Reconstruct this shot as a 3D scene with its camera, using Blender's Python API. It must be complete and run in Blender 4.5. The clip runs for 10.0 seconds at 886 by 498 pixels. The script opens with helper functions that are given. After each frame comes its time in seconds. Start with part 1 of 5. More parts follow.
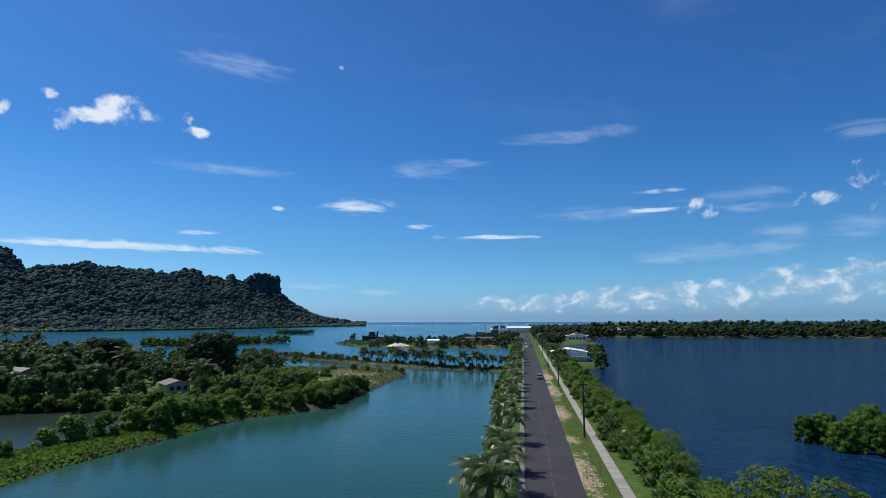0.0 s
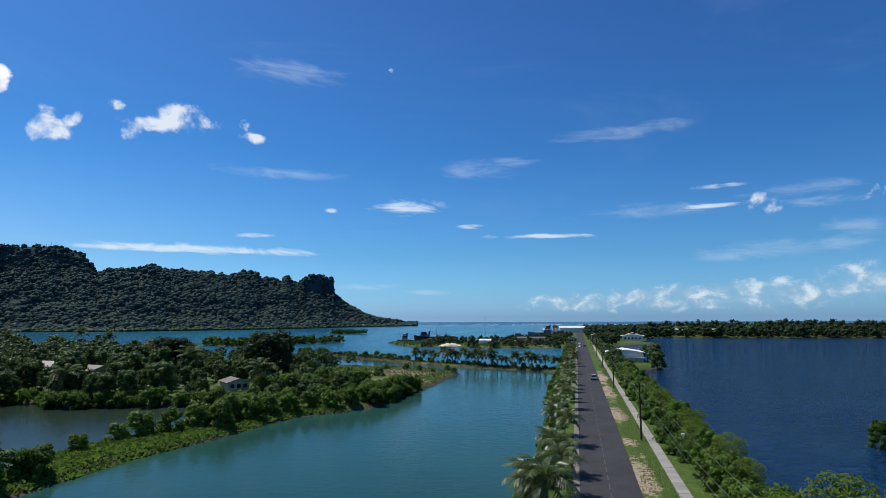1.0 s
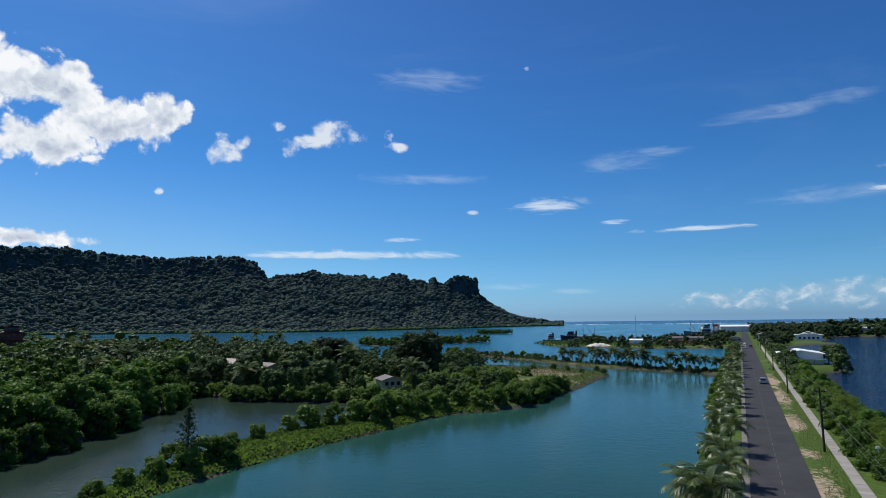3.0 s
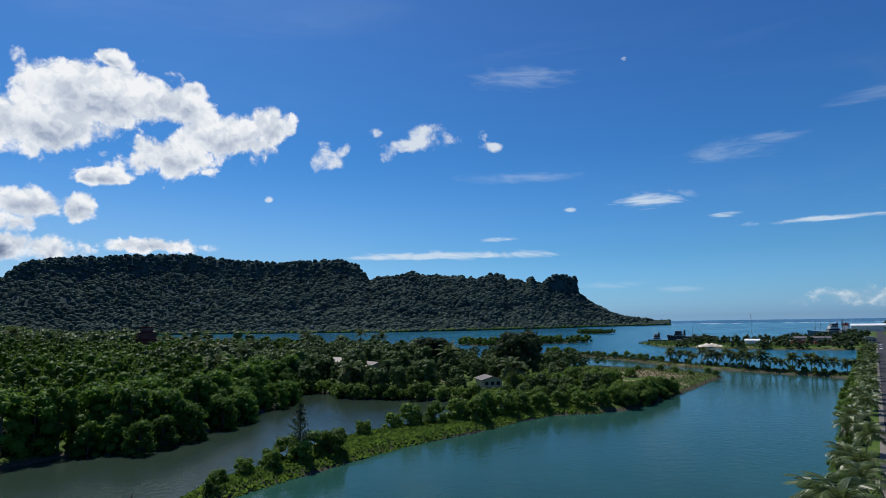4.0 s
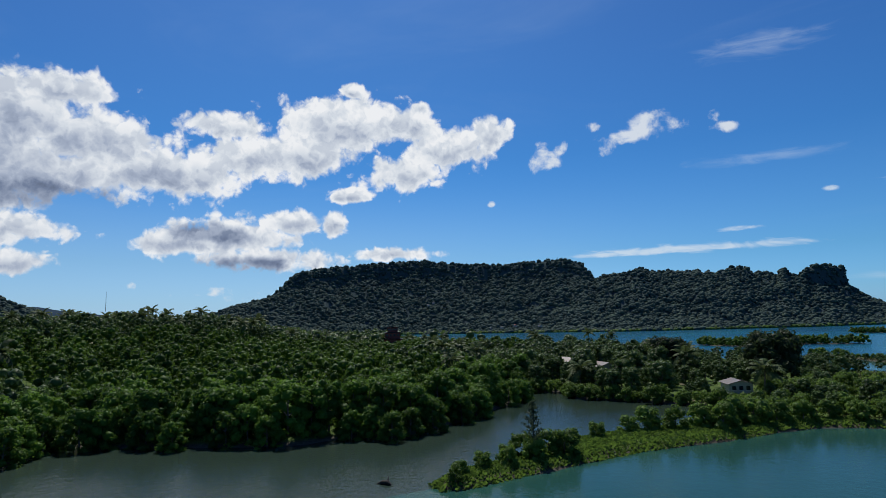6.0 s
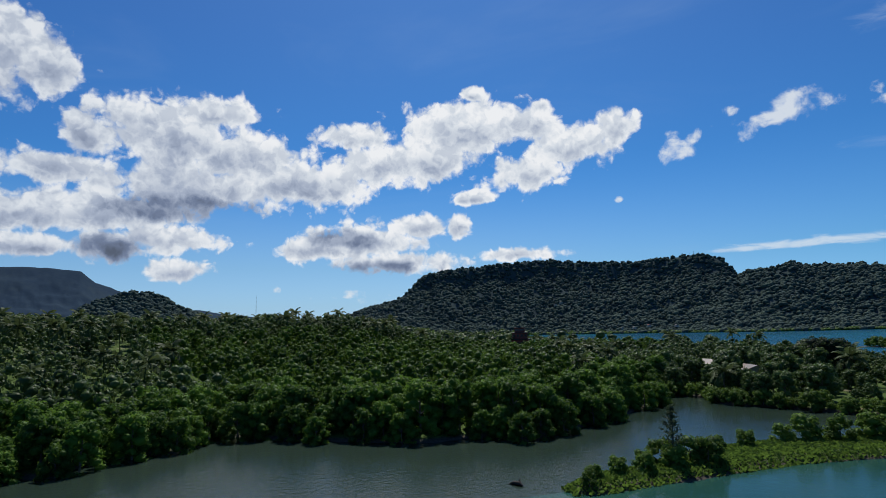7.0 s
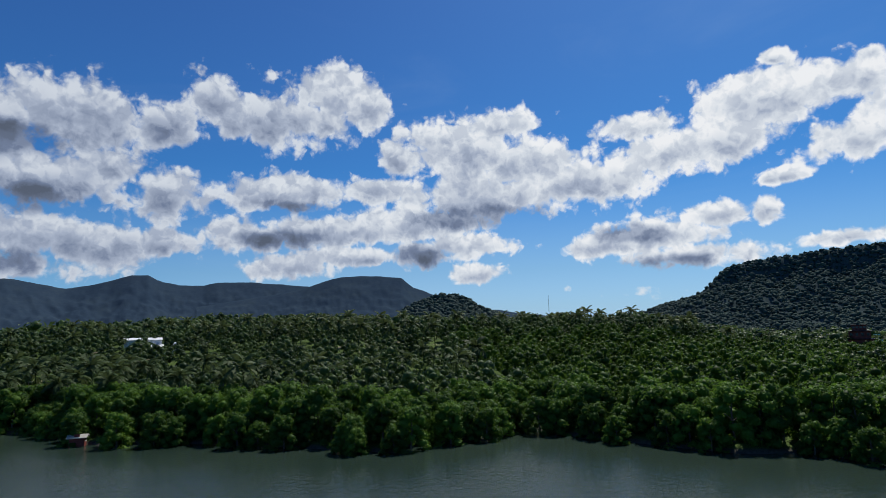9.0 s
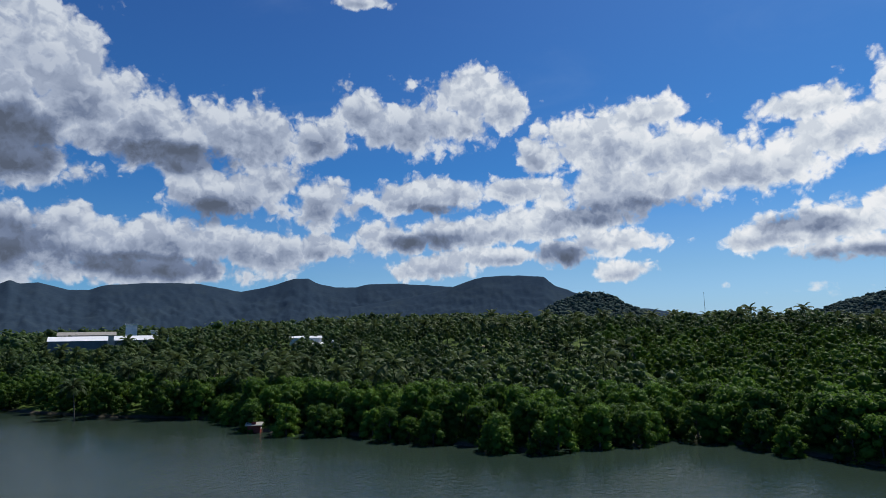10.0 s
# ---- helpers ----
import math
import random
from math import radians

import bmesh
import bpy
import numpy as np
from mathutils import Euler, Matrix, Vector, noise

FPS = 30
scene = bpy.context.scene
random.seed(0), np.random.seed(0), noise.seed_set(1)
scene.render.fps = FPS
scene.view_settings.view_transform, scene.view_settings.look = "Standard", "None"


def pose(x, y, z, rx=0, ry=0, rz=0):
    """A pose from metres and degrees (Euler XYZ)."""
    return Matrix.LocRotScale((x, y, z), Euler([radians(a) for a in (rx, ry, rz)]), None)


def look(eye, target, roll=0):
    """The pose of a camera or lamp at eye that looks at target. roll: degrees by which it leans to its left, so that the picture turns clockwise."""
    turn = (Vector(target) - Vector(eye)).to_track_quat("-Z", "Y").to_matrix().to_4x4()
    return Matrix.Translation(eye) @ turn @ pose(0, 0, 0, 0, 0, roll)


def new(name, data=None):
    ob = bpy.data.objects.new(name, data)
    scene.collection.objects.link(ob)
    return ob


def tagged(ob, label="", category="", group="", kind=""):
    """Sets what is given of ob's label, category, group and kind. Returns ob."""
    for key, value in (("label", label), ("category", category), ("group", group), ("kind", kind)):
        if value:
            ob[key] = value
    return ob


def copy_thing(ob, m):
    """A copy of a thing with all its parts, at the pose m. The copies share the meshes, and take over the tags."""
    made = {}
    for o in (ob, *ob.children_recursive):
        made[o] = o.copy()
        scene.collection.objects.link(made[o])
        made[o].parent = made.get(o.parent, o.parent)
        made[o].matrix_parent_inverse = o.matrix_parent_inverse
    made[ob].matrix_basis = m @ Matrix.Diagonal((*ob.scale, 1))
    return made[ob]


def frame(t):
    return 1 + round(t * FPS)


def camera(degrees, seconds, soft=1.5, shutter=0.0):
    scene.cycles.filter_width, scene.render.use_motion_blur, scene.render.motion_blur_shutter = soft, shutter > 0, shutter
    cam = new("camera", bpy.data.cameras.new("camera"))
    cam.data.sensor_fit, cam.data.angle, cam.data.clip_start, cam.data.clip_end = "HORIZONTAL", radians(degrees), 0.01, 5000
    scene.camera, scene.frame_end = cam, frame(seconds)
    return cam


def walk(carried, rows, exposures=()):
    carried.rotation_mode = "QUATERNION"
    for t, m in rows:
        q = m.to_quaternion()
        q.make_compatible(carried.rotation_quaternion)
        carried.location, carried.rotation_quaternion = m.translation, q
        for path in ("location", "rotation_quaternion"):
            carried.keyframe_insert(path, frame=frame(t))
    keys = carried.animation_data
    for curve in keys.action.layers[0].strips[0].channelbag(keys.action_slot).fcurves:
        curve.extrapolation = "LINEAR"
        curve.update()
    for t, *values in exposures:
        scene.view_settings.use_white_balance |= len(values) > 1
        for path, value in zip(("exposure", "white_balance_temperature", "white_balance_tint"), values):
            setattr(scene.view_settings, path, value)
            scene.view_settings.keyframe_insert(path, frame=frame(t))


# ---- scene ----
# ---- camera ----
H = 21.0
cam = camera(73.68, 10.0, soft=0.6)
PATH = ((0, 0, 6.8, 0.13), (0.5, 1.64, 6.81, 0.16), (1, 4.94, 6.8, 0.2), (1.5, 8.09, 6.79, 0.36), (2, 11.27, 6.82, 0.46),
        (3.5, 23.24, 6.95, 0.81), (4, 28.17, 7.01, 0.9), (4.5, 33.06, 7.06, 1.0), (5, 38.24, 7.15, 1.12),
        (6.5, 55.65, 7.54, 1.45), (7, 61.78, 7.72, 1.52), (7.5, 68.47, 7.91, 1.58), (8, 75.47, 8.04, 1.55),
        (8.5, 82.38, 8.15, 1.53), (9, 89.36, 8.25, 1.45), (9.5, 96.27, 8.36, 1.36), (10, 103.08, 8.49, 1.16))
walk(cam, [(t, pose(0, 0, H, 90 + tilt, 0, turn) @ pose(0, 0, 0, 0, 0, -lean)) for t, turn, tilt, lean in PATH],
     exposures=[(0, 0.13), (2, 0.1), (4, -0.04), (6.5, -0.1), (10, -0.1)])

# ---- sun and sky ----
SUN_AZ, SUN_EL = 60.0, 57.0      # degrees to the left of the first view, and up
sun = new("sun", bpy.data.lights.new("sun", "SUN"))
sun.data.energy, sun.data.angle, sun.data.color = 4.6, radians(0.55), (1.0, 0.95, 0.87)
SUN_DIR = Vector((-math.sin(radians(SUN_AZ)) * math.cos(radians(SUN_EL)), math.cos(radians(SUN_AZ)) * math.cos(radians(SUN_EL)), math.sin(radians(SUN_EL))))
sun.matrix_world = look(SUN_DIR * 100, (0, 0, 0))

# Clouds: bearing to the left, height, half width and half height, all in degrees.
CLOUD_TOWN = ((139.2, 23, 5.7, 4.6), (141.1, 18.3, 5, 5), (135.3, 19.4, 6.2, 4), (130.5, 18.5, 5, 3.1), (122.3, 18.7, 6.6, 3), (115.4, 18.9, 3.8, 2.1), (111, 21.4,
    2.8, 2.7), (105.3, 20.2, 7.4, 2.6), (100.7, 23, 4.9, 2.3), (96.7, 21.7, 2.5, 2), (139.3, 14.3, 5.6, 2), (111, 31, 2.6, 0.6))
CLOUD_BANK = ((123.6, 13.3, 5.9, 2.3), (119.6, 14.8, 2.9, 1.5), (114.8, 12.6, 3.2, 2.6), (135.6, 10.4, 1.8, 1.6), (135.8, 8.3, 6.7, 2.5), (140.3, 7.1, 3.5, 2.2),
    (128.2, 8.7, 6.8, 2.5), (120.5, 8.2, 5.5, 2.1), (115.3, 8.6, 3.2, 1.5), (130.3, 6.2, 10.9, 1.2), (127.1, 15.3, 2.8, 1.2), (139.7, 10, 2.5, 1.5))
CLOUD_MID = ((86.1, 17.3, 7.6, 3.7), (83.3, 19.7, 4.7, 1.4), (89.3, 18.7, 4.3, 1.6), (81.1, 15.8, 7.2, 2.9), (94, 16.9, 2.5, 1.9), (103, 13.7, 5.8, 1.8), (106.9,
    13.4, 3.3, 1.5), (96, 14, 4.4, 1.4), (85.5, 13.1, 8.6, 2.4), (75.5, 13.8, 6.1, 2.3), (72.1, 14.5, 3.4, 2.2), (92.4, 10.8, 8.1, 1.7), (100.6, 10,
    8.2, 1.5), (107.9, 9.5, 4.4, 1.7), (86.6, 8.5, 4.8, 1.3), (98.2, 7.6, 4.7, 1), (104, 6.7, 4.1, 1.2), (86.1, 5.8, 3.2, 1), (91.3, 7.7, 2.6, 1.3))
CLOUD_ROCK = ((59.3, 19.1, 6.3, 2.6), (53.6, 19.1, 3.9, 1.9), (49, 16.9, 5, 2.1), (44.7, 18, 1.9, 1.7), (70.3, 18.5, 4.5, 1.3), (63.2, 16.1, 5.9, 2.4), (68.7, 15.7,
    3.3, 2), (53.5, 14.8, 3.9, 1.8), (58.9, 12.6, 2.3, 0.7), (69.1, 8.4, 6.8, 1.6), (64.1, 9.8, 4, 1.3), (60.4, 9.9, 1.4, 1.3), (54.1, 7, 3.8, 0.7),
    (65.9, 6.6, 6.4, 1.1), (73.5, 8, 3.9, 1.2), (58.5, 22.3, 1.2, 0.7), (51.5, 20.8, 1, 0.7))
WISPS = ((-36.6, 10.1, 1.8, 1.8), (-32.5, 9.7, 2.4, 0.7), (-23.7, 9.7, 1.6, 0.9), (39.8, 15.8, 2.2, 1.1), (37.9, 16.3, 1, 0.6), (33.7, 16.4, 1.2, 0.9), (30,
    17.9, 1.7, 1.1), (28, 17.8, 1.8, 1.1), (32, 16.9, 1.7, 0.7), (24.1, 17.8, 0.7, 0.7), (23.3, 16.7, 1.4, 0.5), (34.5, 18.1, 0.7, 0.5), (36.1, 17.1,
    0.4, 0.2), (44.8, 11.5, 0.4, 0.3), (41.1, 11.2, 0.3, 0.5), (92.9, 21.8, 0.5, 0.5), (92.8, 21.7, 0.5, 0.6), (72.3, 3.4, 1.3, 0.4), (69.9, 3.4, 3.9,
    0.4), (70.7, 3.6, 2.9, 0.4), (77.5, 4, 0.4, 0.3), (68.9, 3, 2.2, 0.5))
GREY_BASES = ((139.8, 16, 4, 2.6), (125, 11.5, 3.4, 1.2), (91.3, 7.4, 2.6, 1.5), (84.5, 11.2, 7, 1.1), (105.4, 9.2, 3.3, 1), (68.1, 5.8, 4.9, 0.9), (139.6, 8.5,
    2.9, 1.8), (130.8, 6.7, 7.4, 1), (127.1, 16.3, 5.7, 1.2), (102.9, 12.2, 3.5, 0.6), (71.2, 8.8, 3.3, 0.8))
CIRRUS_BRIGHT = ((8.4, 10.8, 3.8, 0.8), (27.2, 6.3, 11.5, 0.5), (22.7, 7.8, 2.1, 0.3), (-4.5, 7.9, 4.9, 0.3), (2.4, 9, 1.7, 0.3), (15.7, 10.4, 0.8, 0.3), (-20, 9.9, 2.9, 0.3), (-21.1, 11.6, 2.9, 0.3), (10.1, 23.5, 0.4, 0.3), (33.4, 6.2, 5, 0.3))
CIRRUS_FAINT = ((-15.5, 9.8, 5.7, 0.6), (1.6, 14.4, 3.9, 0.8), (-11.5, 17.1, 4.9, 0.6), (-15.8, 17.4, 3.7, 0.5), (-26.7, 10.7, 3.6, 0.5), (20, 22.8, 4.5, 0.9), (21.1, 13.6, 4.9, 0.5),
    (-24.6, 5.9, 5, 0.7), (-20.8, 5.6, 2.9, 0.6), (-28.1, 6, 2.6, 0.7), (-27.9, 9.6, 2.6, 0.4), (-36.4, 14.8, 2.2, 0.6), (-2, 15, 2.2, 0.4), (-35.4,
    7.3, 2.2, 1), (12.1, 3.1, 2.6, 0.3), (6.2, 2.6, 2.2, 0.3), (-30.3, 7.3, 2.1, 0.7))
CLOUD_SEA = ((-23, 2.2, 10.6, 1.3), (-32.5, 2.9, 5.8, 1.6), (-15.7, 1.9, 6.6, 1.2), (-7.9, 1.5, 5.3, 0.8), (-35.5, 3.7, 2.2, 1.3))


class Net:
    """Short calls for node trees."""

    def __init__(self, tree):
        self.tree = tree
        tree.nodes.clear()

    def node(self, kind, ins=(), **props):
        n = self.tree.nodes.new(kind)
        if "operation" in props:
            n.operation = props["operation"]
        if "use_clamp" in props:
            n.use_clamp = props["use_clamp"]
        if "data_type" in props:
            n.data_type = props["data_type"]
        if "clamp" in props:
            n.clamp = props["clamp"]
        if "node_tree" in props:
            n.node_tree = props["node_tree"]
        for k, v in (ins.items() if isinstance(ins, dict) else enumerate(ins)):
            if v is None:
                continue
            if isinstance(v, bpy.types.NodeSocket):
                self.tree.links.new(v, n.inputs[k])
            else:
                n.inputs[k].default_value = v
        return n

    def math(self, op, *ins, clamp=False):
        return self.node("ShaderNodeMath", ins, operation=op, use_clamp=clamp).outputs[0]

    def vec(self, op, *ins):
        n = self.node("ShaderNodeVectorMath", ins, operation=op)
        return n.outputs["Value"] if op in ("LENGTH", "DOT_PRODUCT") else n.outputs["Vector"]

    def noise(self, where, scale, detail=4.0, rough=0.55, dist=0.0):
        return self.node("ShaderNodeTexNoise", {"Vector": where, "Scale": scale, "Detail": detail, "Roughness": rough, "Distortion": dist}).outputs["Fac"]

    def step(self, value, lo, hi, out_lo=0.0, out_hi=1.0, smooth=True):
        n = self.node("ShaderNodeMapRange", {"Value": value, "From Min": lo, "From Max": hi, "To Min": out_lo, "To Max": out_hi}, clamp=True)
        n.interpolation_type = "SMOOTHSTEP" if smooth else "LINEAR"
        return n.outputs[0]

    def mix(self, fac, a, b):
        n = self.node("ShaderNodeMix", data_type="RGBA")
        for k, v in ((0, fac), (6, a), (7, b)):
            if isinstance(v, bpy.types.NodeSocket):
                self.tree.links.new(v, n.inputs[k])
            else:
                n.inputs[k].default_value = v if k == 0 else (*v[:3], 1)
        return n.outputs[2]

    def ramp(self, fac, *stops):
        n = self.node("ShaderNodeValToRGB", [fac])
        el = n.color_ramp.elements
        while len(el) < len(stops):
            el.new(0.5)
        for e, (p, c) in zip(el, stops):
            e.position, e.color = p, (*c, 1)
        return n.outputs[0]


def bearing(net, way):
    s = net.node("ShaderNodeSeparateXYZ", [way]).outputs
    az = net.math("MULTIPLY", net.math("ARCTAN2", net.math("MULTIPLY", s[0], -1.0), s[1]), 57.2958)
    el = net.math("MULTIPLY", net.math("ARCSINE", s[2]), 57.2958)
    return net.node("ShaderNodeCombineXYZ", [az, el, 0.0]).outputs[0], el


def local(net, p, after, a, e, w, h):
    """The bearing p within one cloud's ellipse. The tiny share of the clouds before it only sets the order of work."""
    shift = (-a / w, -e / h, 0)
    if after is not None:
        shift = net.node("ShaderNodeVectorMath", [after, (1e-7, 1e-7, 0), shift], operation="MULTIPLY_ADD").outputs[0]
    return net.node("ShaderNodeVectorMath", [p, (1 / w, 1 / h, 0), shift], operation="MULTIPLY_ADD").outputs[0]


def blobs(net, p, rows, soft):
    low = None
    for a, e, w, h in rows:
        d = net.vec("LENGTH", local(net, p, low, a, e, w, h))
        low = d if low is None else net.math("SMOOTH_MIN", low, d, soft)
    return net.math("SUBTRACT", 1.0, low)


def heaps(net, p, rows, soft):
    """As blobs, and how high a place lies within the heaps round it, from -1 at their bases to 1 at their tops."""
    low, total, weight = None, None, None
    for a, e, w, h in rows:
        v = local(net, p, low, a, e, w, h)
        d = net.vec("LENGTH", v)
        low = d if low is None else net.math("SMOOTH_MIN", low, d, soft)
        near = net.math("MAXIMUM", net.math("SUBTRACT", 1.35, d), 0.0)
        near = net.math("MULTIPLY", near, near)
        high = net.math("MULTIPLY", net.node("ShaderNodeSeparateXYZ", [v]).outputs[1], near)
        total = high if total is None else net.math("ADD", total, high)
        weight = near if weight is None else net.math("ADD", weight, near)
    return net.math("SUBTRACT", 1.0, low), net.math("DIVIDE", total, net.math("ADD", weight, 0.02))


def billow(net, way, scale):
    """Rounded heads of cloud, in three sizes."""
    n = net.node("ShaderNodeTexVoronoi", {"Vector": way, "Scale": scale, "Detail": 2.5, "Roughness": 0.55, "Lacunarity": 2.2})
    n.feature = "SMOOTH_F1"
    n.inputs["Smoothness"].default_value = 0.35
    return net.math("SUBTRACT", 0.45, n.outputs["Distance"])


world = bpy.data.worlds.new("sky")
scene.world, world.use_nodes = world, True
net = Net(world.node_tree)
way = net.vec("NORMALIZE", net.node("ShaderNodeTexCoord").outputs["Generated"])
lift = net.vec("MAXIMUM", way, (-1.0, -1.0, 0.004))
air = net.node("ShaderNodeTexSky", [lift])
air.sky_type, air.sun_disc, air.sun_elevation, air.sun_rotation = "NISHITA", False, radians(SUN_EL), radians(-SUN_AZ)
air.air_density, air.dust_density, air.ozone_density = 1.0, 0.8, 1.0
p, el = bearing(net, way)
tint = net.ramp(net.math("DIVIDE", el, 40.0), (0.0, (0.044, 0.086, 0.175)), (0.06, (0.036, 0.075, 0.133)), (0.15, (0.027, 0.064, 0.105)), (0.4, (0.0175, 0.052, 0.094)), (1.0, (0.02, 0.042, 0.084)))
sky = net.vec("MULTIPLY", air.outputs[0], tint)
field, level = heaps(net, p, CLOUD_ROCK + CLOUD_MID + CLOUD_BANK + CLOUD_TOWN, 0.2)
wobbly = net.node("ShaderNodeTexNoise", {"Vector": way, "Scale": 40.0, "Detail": 4.0}).outputs["Color"]
warp = net.vec("ADD", way, net.vec("MULTIPLY", net.vec("SUBTRACT", wobbly, (0.5, 0.5, 0.5)), (0.03, 0.03, 0.03)))
sunward = net.vec("ADD", warp, (-0.004, 0.002, 0.013))
big = net.math("SUBTRACT", net.noise(way, 11.0, 2.0, 0.5), 0.5)
fine = net.math("SUBTRACT", net.noise(way, 26.0, 8.0, 0.58, 0.3), 0.5)
head, head_up = billow(net, warp, 24.0), billow(net, sunward, 24.0)
rough = net.math("ADD", net.math("MULTIPLY", big, 0.7), net.math("ADD", net.math("MULTIPLY", fine, 1.15), net.math("MULTIPLY", head, 0.75)))
density = net.math("ADD", net.math("ADD", net.math("MINIMUM", field, 0.8), 0.57), rough)
cover = net.step(density, 0.0, 0.42)
relief = net.step(net.math("SUBTRACT", head, head_up), -0.24, 0.24, -0.11, 0.11, False)
depth = net.step(density, 0.2, 1.2)
lit = net.step(net.math("ADD", level, net.math("MULTIPLY", big, 1.6)), -0.7, 0.6)
grey = net.step(net.math("ADD", blobs(net, p, GREY_BASES, 0.2), net.math("ADD", net.math("MULTIPLY", fine, 1.1), net.math("MULTIPLY", big, 1.2))), -0.35, 0.55)
tone = net.math("SUBTRACT", 0.93, net.math("MULTIPLY", net.math("MULTIPLY", net.math("SUBTRACT", 1.0, lit), depth), 0.5))
tone = net.math("SUBTRACT", net.math("ADD", tone, relief), net.math("MULTIPLY", grey, 0.46))
bank = net.node("ShaderNodeSeparateXYZ", [p]).outputs[0]
tone = net.math("SUBTRACT", tone, net.step(bank, 65.0, 128.0, 0.0, 0.24))
cloud = net.ramp(tone, (0.0, (0.1, 0.125, 0.18)), (0.3, (0.175, 0.225, 0.345)), (0.6, (0.4, 0.465, 0.595)), (0.85, (0.7, 0.755, 0.83)), (1.0, (0.9, 0.92, 0.95)))
shred = net.math("ADD", net.math("ADD", net.math("MINIMUM", blobs(net, p, WISPS, 0.3), 0.45), 0.2), net.math("ADD", net.math("MULTIPLY", fine, 3.8), net.math("MULTIPLY", head, 0.5)))
shred = net.step(shred, 0.0, 0.9, 0.0, 0.85)
tufts_low = net.noise(net.vec("MULTIPLY", p, (0.55, 0.8, 0.0)), 1.0, 6.0, 0.6, 0.3)
low_bank = net.math("ADD", net.math("MINIMUM", blobs(net, p, CLOUD_SEA, 0.3), 0.5), net.math("MULTIPLY", net.math("SUBTRACT", tufts_low, 0.5), 2.6))
streak = net.math("SUBTRACT", net.noise(net.vec("MULTIPLY", net.vec("ADD", p, net.node("ShaderNodeCombineXYZ", [0.0, net.math("MULTIPLY", bank, -0.06), 0.0]).outputs[0]), (0.2, 1.0, 0.0)), 1.0, 8.0, 0.62, 0.8), 0.5)
bright = net.math("ADD", net.math("MINIMUM", blobs(net, p, CIRRUS_BRIGHT, 0.15), 0.6), net.math("MULTIPLY", streak, 2.4))
faint = net.math("ADD", net.math("MINIMUM", blobs(net, p, CIRRUS_FAINT, 0.35), 0.5), net.math("MULTIPLY", streak, 3.0))
wisp = net.math("MAXIMUM", net.step(bright, 0.0, 0.8, 0.0, 0.8), net.step(faint, -0.3, 1.4, 0.0, 0.28))
veil = net.step(net.noise(net.vec("MULTIPLY", p, (0.03, 0.11, 0.0)), 1.0, 5.0, 0.6, 0.8), 0.5, 0.9, 0.0, 0.1)
glare = net.math("MULTIPLY", net.step(net.math("ABSOLUTE", net.math("SUBTRACT", bank, SUN_AZ + 20)), 70.0, 10.0), net.step(el, 15.0, 1.0, 0.0, 0.38))
colour = net.mix(glare, net.mix(veil, sky, (0.55, 0.68, 0.85)), (0.5, 0.62, 0.74))
colour = net.mix(net.step(low_bank, -0.1, 0.9, 0.0, 0.75), colour, net.mix(net.step(tufts_low, 0.45, 0.7), (0.33, 0.48, 0.63), (0.72, 0.8, 0.86)))
colour = net.mix(wisp, colour, (0.68, 0.78, 0.88))
colour = net.mix(shred, colour, (0.78, 0.83, 0.88))
colour = net.mix(cover, colour, cloud)
net.node("ShaderNodeOutputWorld", [net.node("ShaderNodeBackground", [colour, 1.0]).outputs[0]])

# ---- materials ----
def material(name, build):
    m = bpy.data.materials.new(name)
    m.use_nodes = True
    net = Net(m.node_tree)
    shader = build(net)
    net.node("ShaderNodeOutputMaterial", [shader])
    return m


def principled(net, colour, rough=0.6, bump=None, strength=0.3, depth=0.05, **more):
    ins = {"Base Color": colour if isinstance(colour, bpy.types.NodeSocket) else (*colour, 1), "Roughness": rough}
    ins.update({k.replace("_", " "): v for k, v in more.items()})
    if bump is not None:
        ins["Normal"] = net.node("ShaderNodeBump", {"Strength": strength, "Distance": depth, "Height": bump}).outputs[0]
    return net.node("ShaderNodeBsdfPrincipled", ins).outputs[0]


def place_of(net):
    return net.node("ShaderNodeNewGeometry").outputs["Position"]


def foliage(name, dark, mid, light, clump=0.12, leafy=0.4, rough=0.6, sheen=0.14):
    """Leaves whose green varies from tree to tree, from clump to clump and from spray to spray."""
    def build(net):
        geo = net.node("ShaderNodeNewGeometry")
        own = net.math("FRACT", net.math("ADD", net.node("ShaderNodeObjectInfo").outputs["Random"], tree_tint(net)))
        clumps = net.noise(geo.outputs["Position"], clump, 2.0)
        fine = geo.outputs["Random Per Island"]
        v = net.math("ADD", net.math("MULTIPLY", clumps, 0.68), net.math("MULTIPLY", fine, 0.22))
        v = net.math("ADD", v, net.math("MULTIPLY", net.math("SUBTRACT", own, 0.42), 0.45))
        c = net.ramp(v, (0.2, dark), (0.5, mid), (0.9, light))
        a = principled(net, c, rough, Specular_IOR_Level=sheen)
        b = net.node("ShaderNodeBsdfTranslucent", [net.mix(0.5, c, tuple(min(1, 1.5 * k) for k in light))]).outputs[0]
        return net.node("ShaderNodeMixShader", [leafy, a, b]).outputs[0]
    return material(name, build)


def tree_tint(net):
    """A number of its own for each tree of a joined wood; 0 elsewhere."""
    n = net.node("ShaderNodeAttribute")
    n.attribute_name = "tint"
    return n.outputs["Fac"]


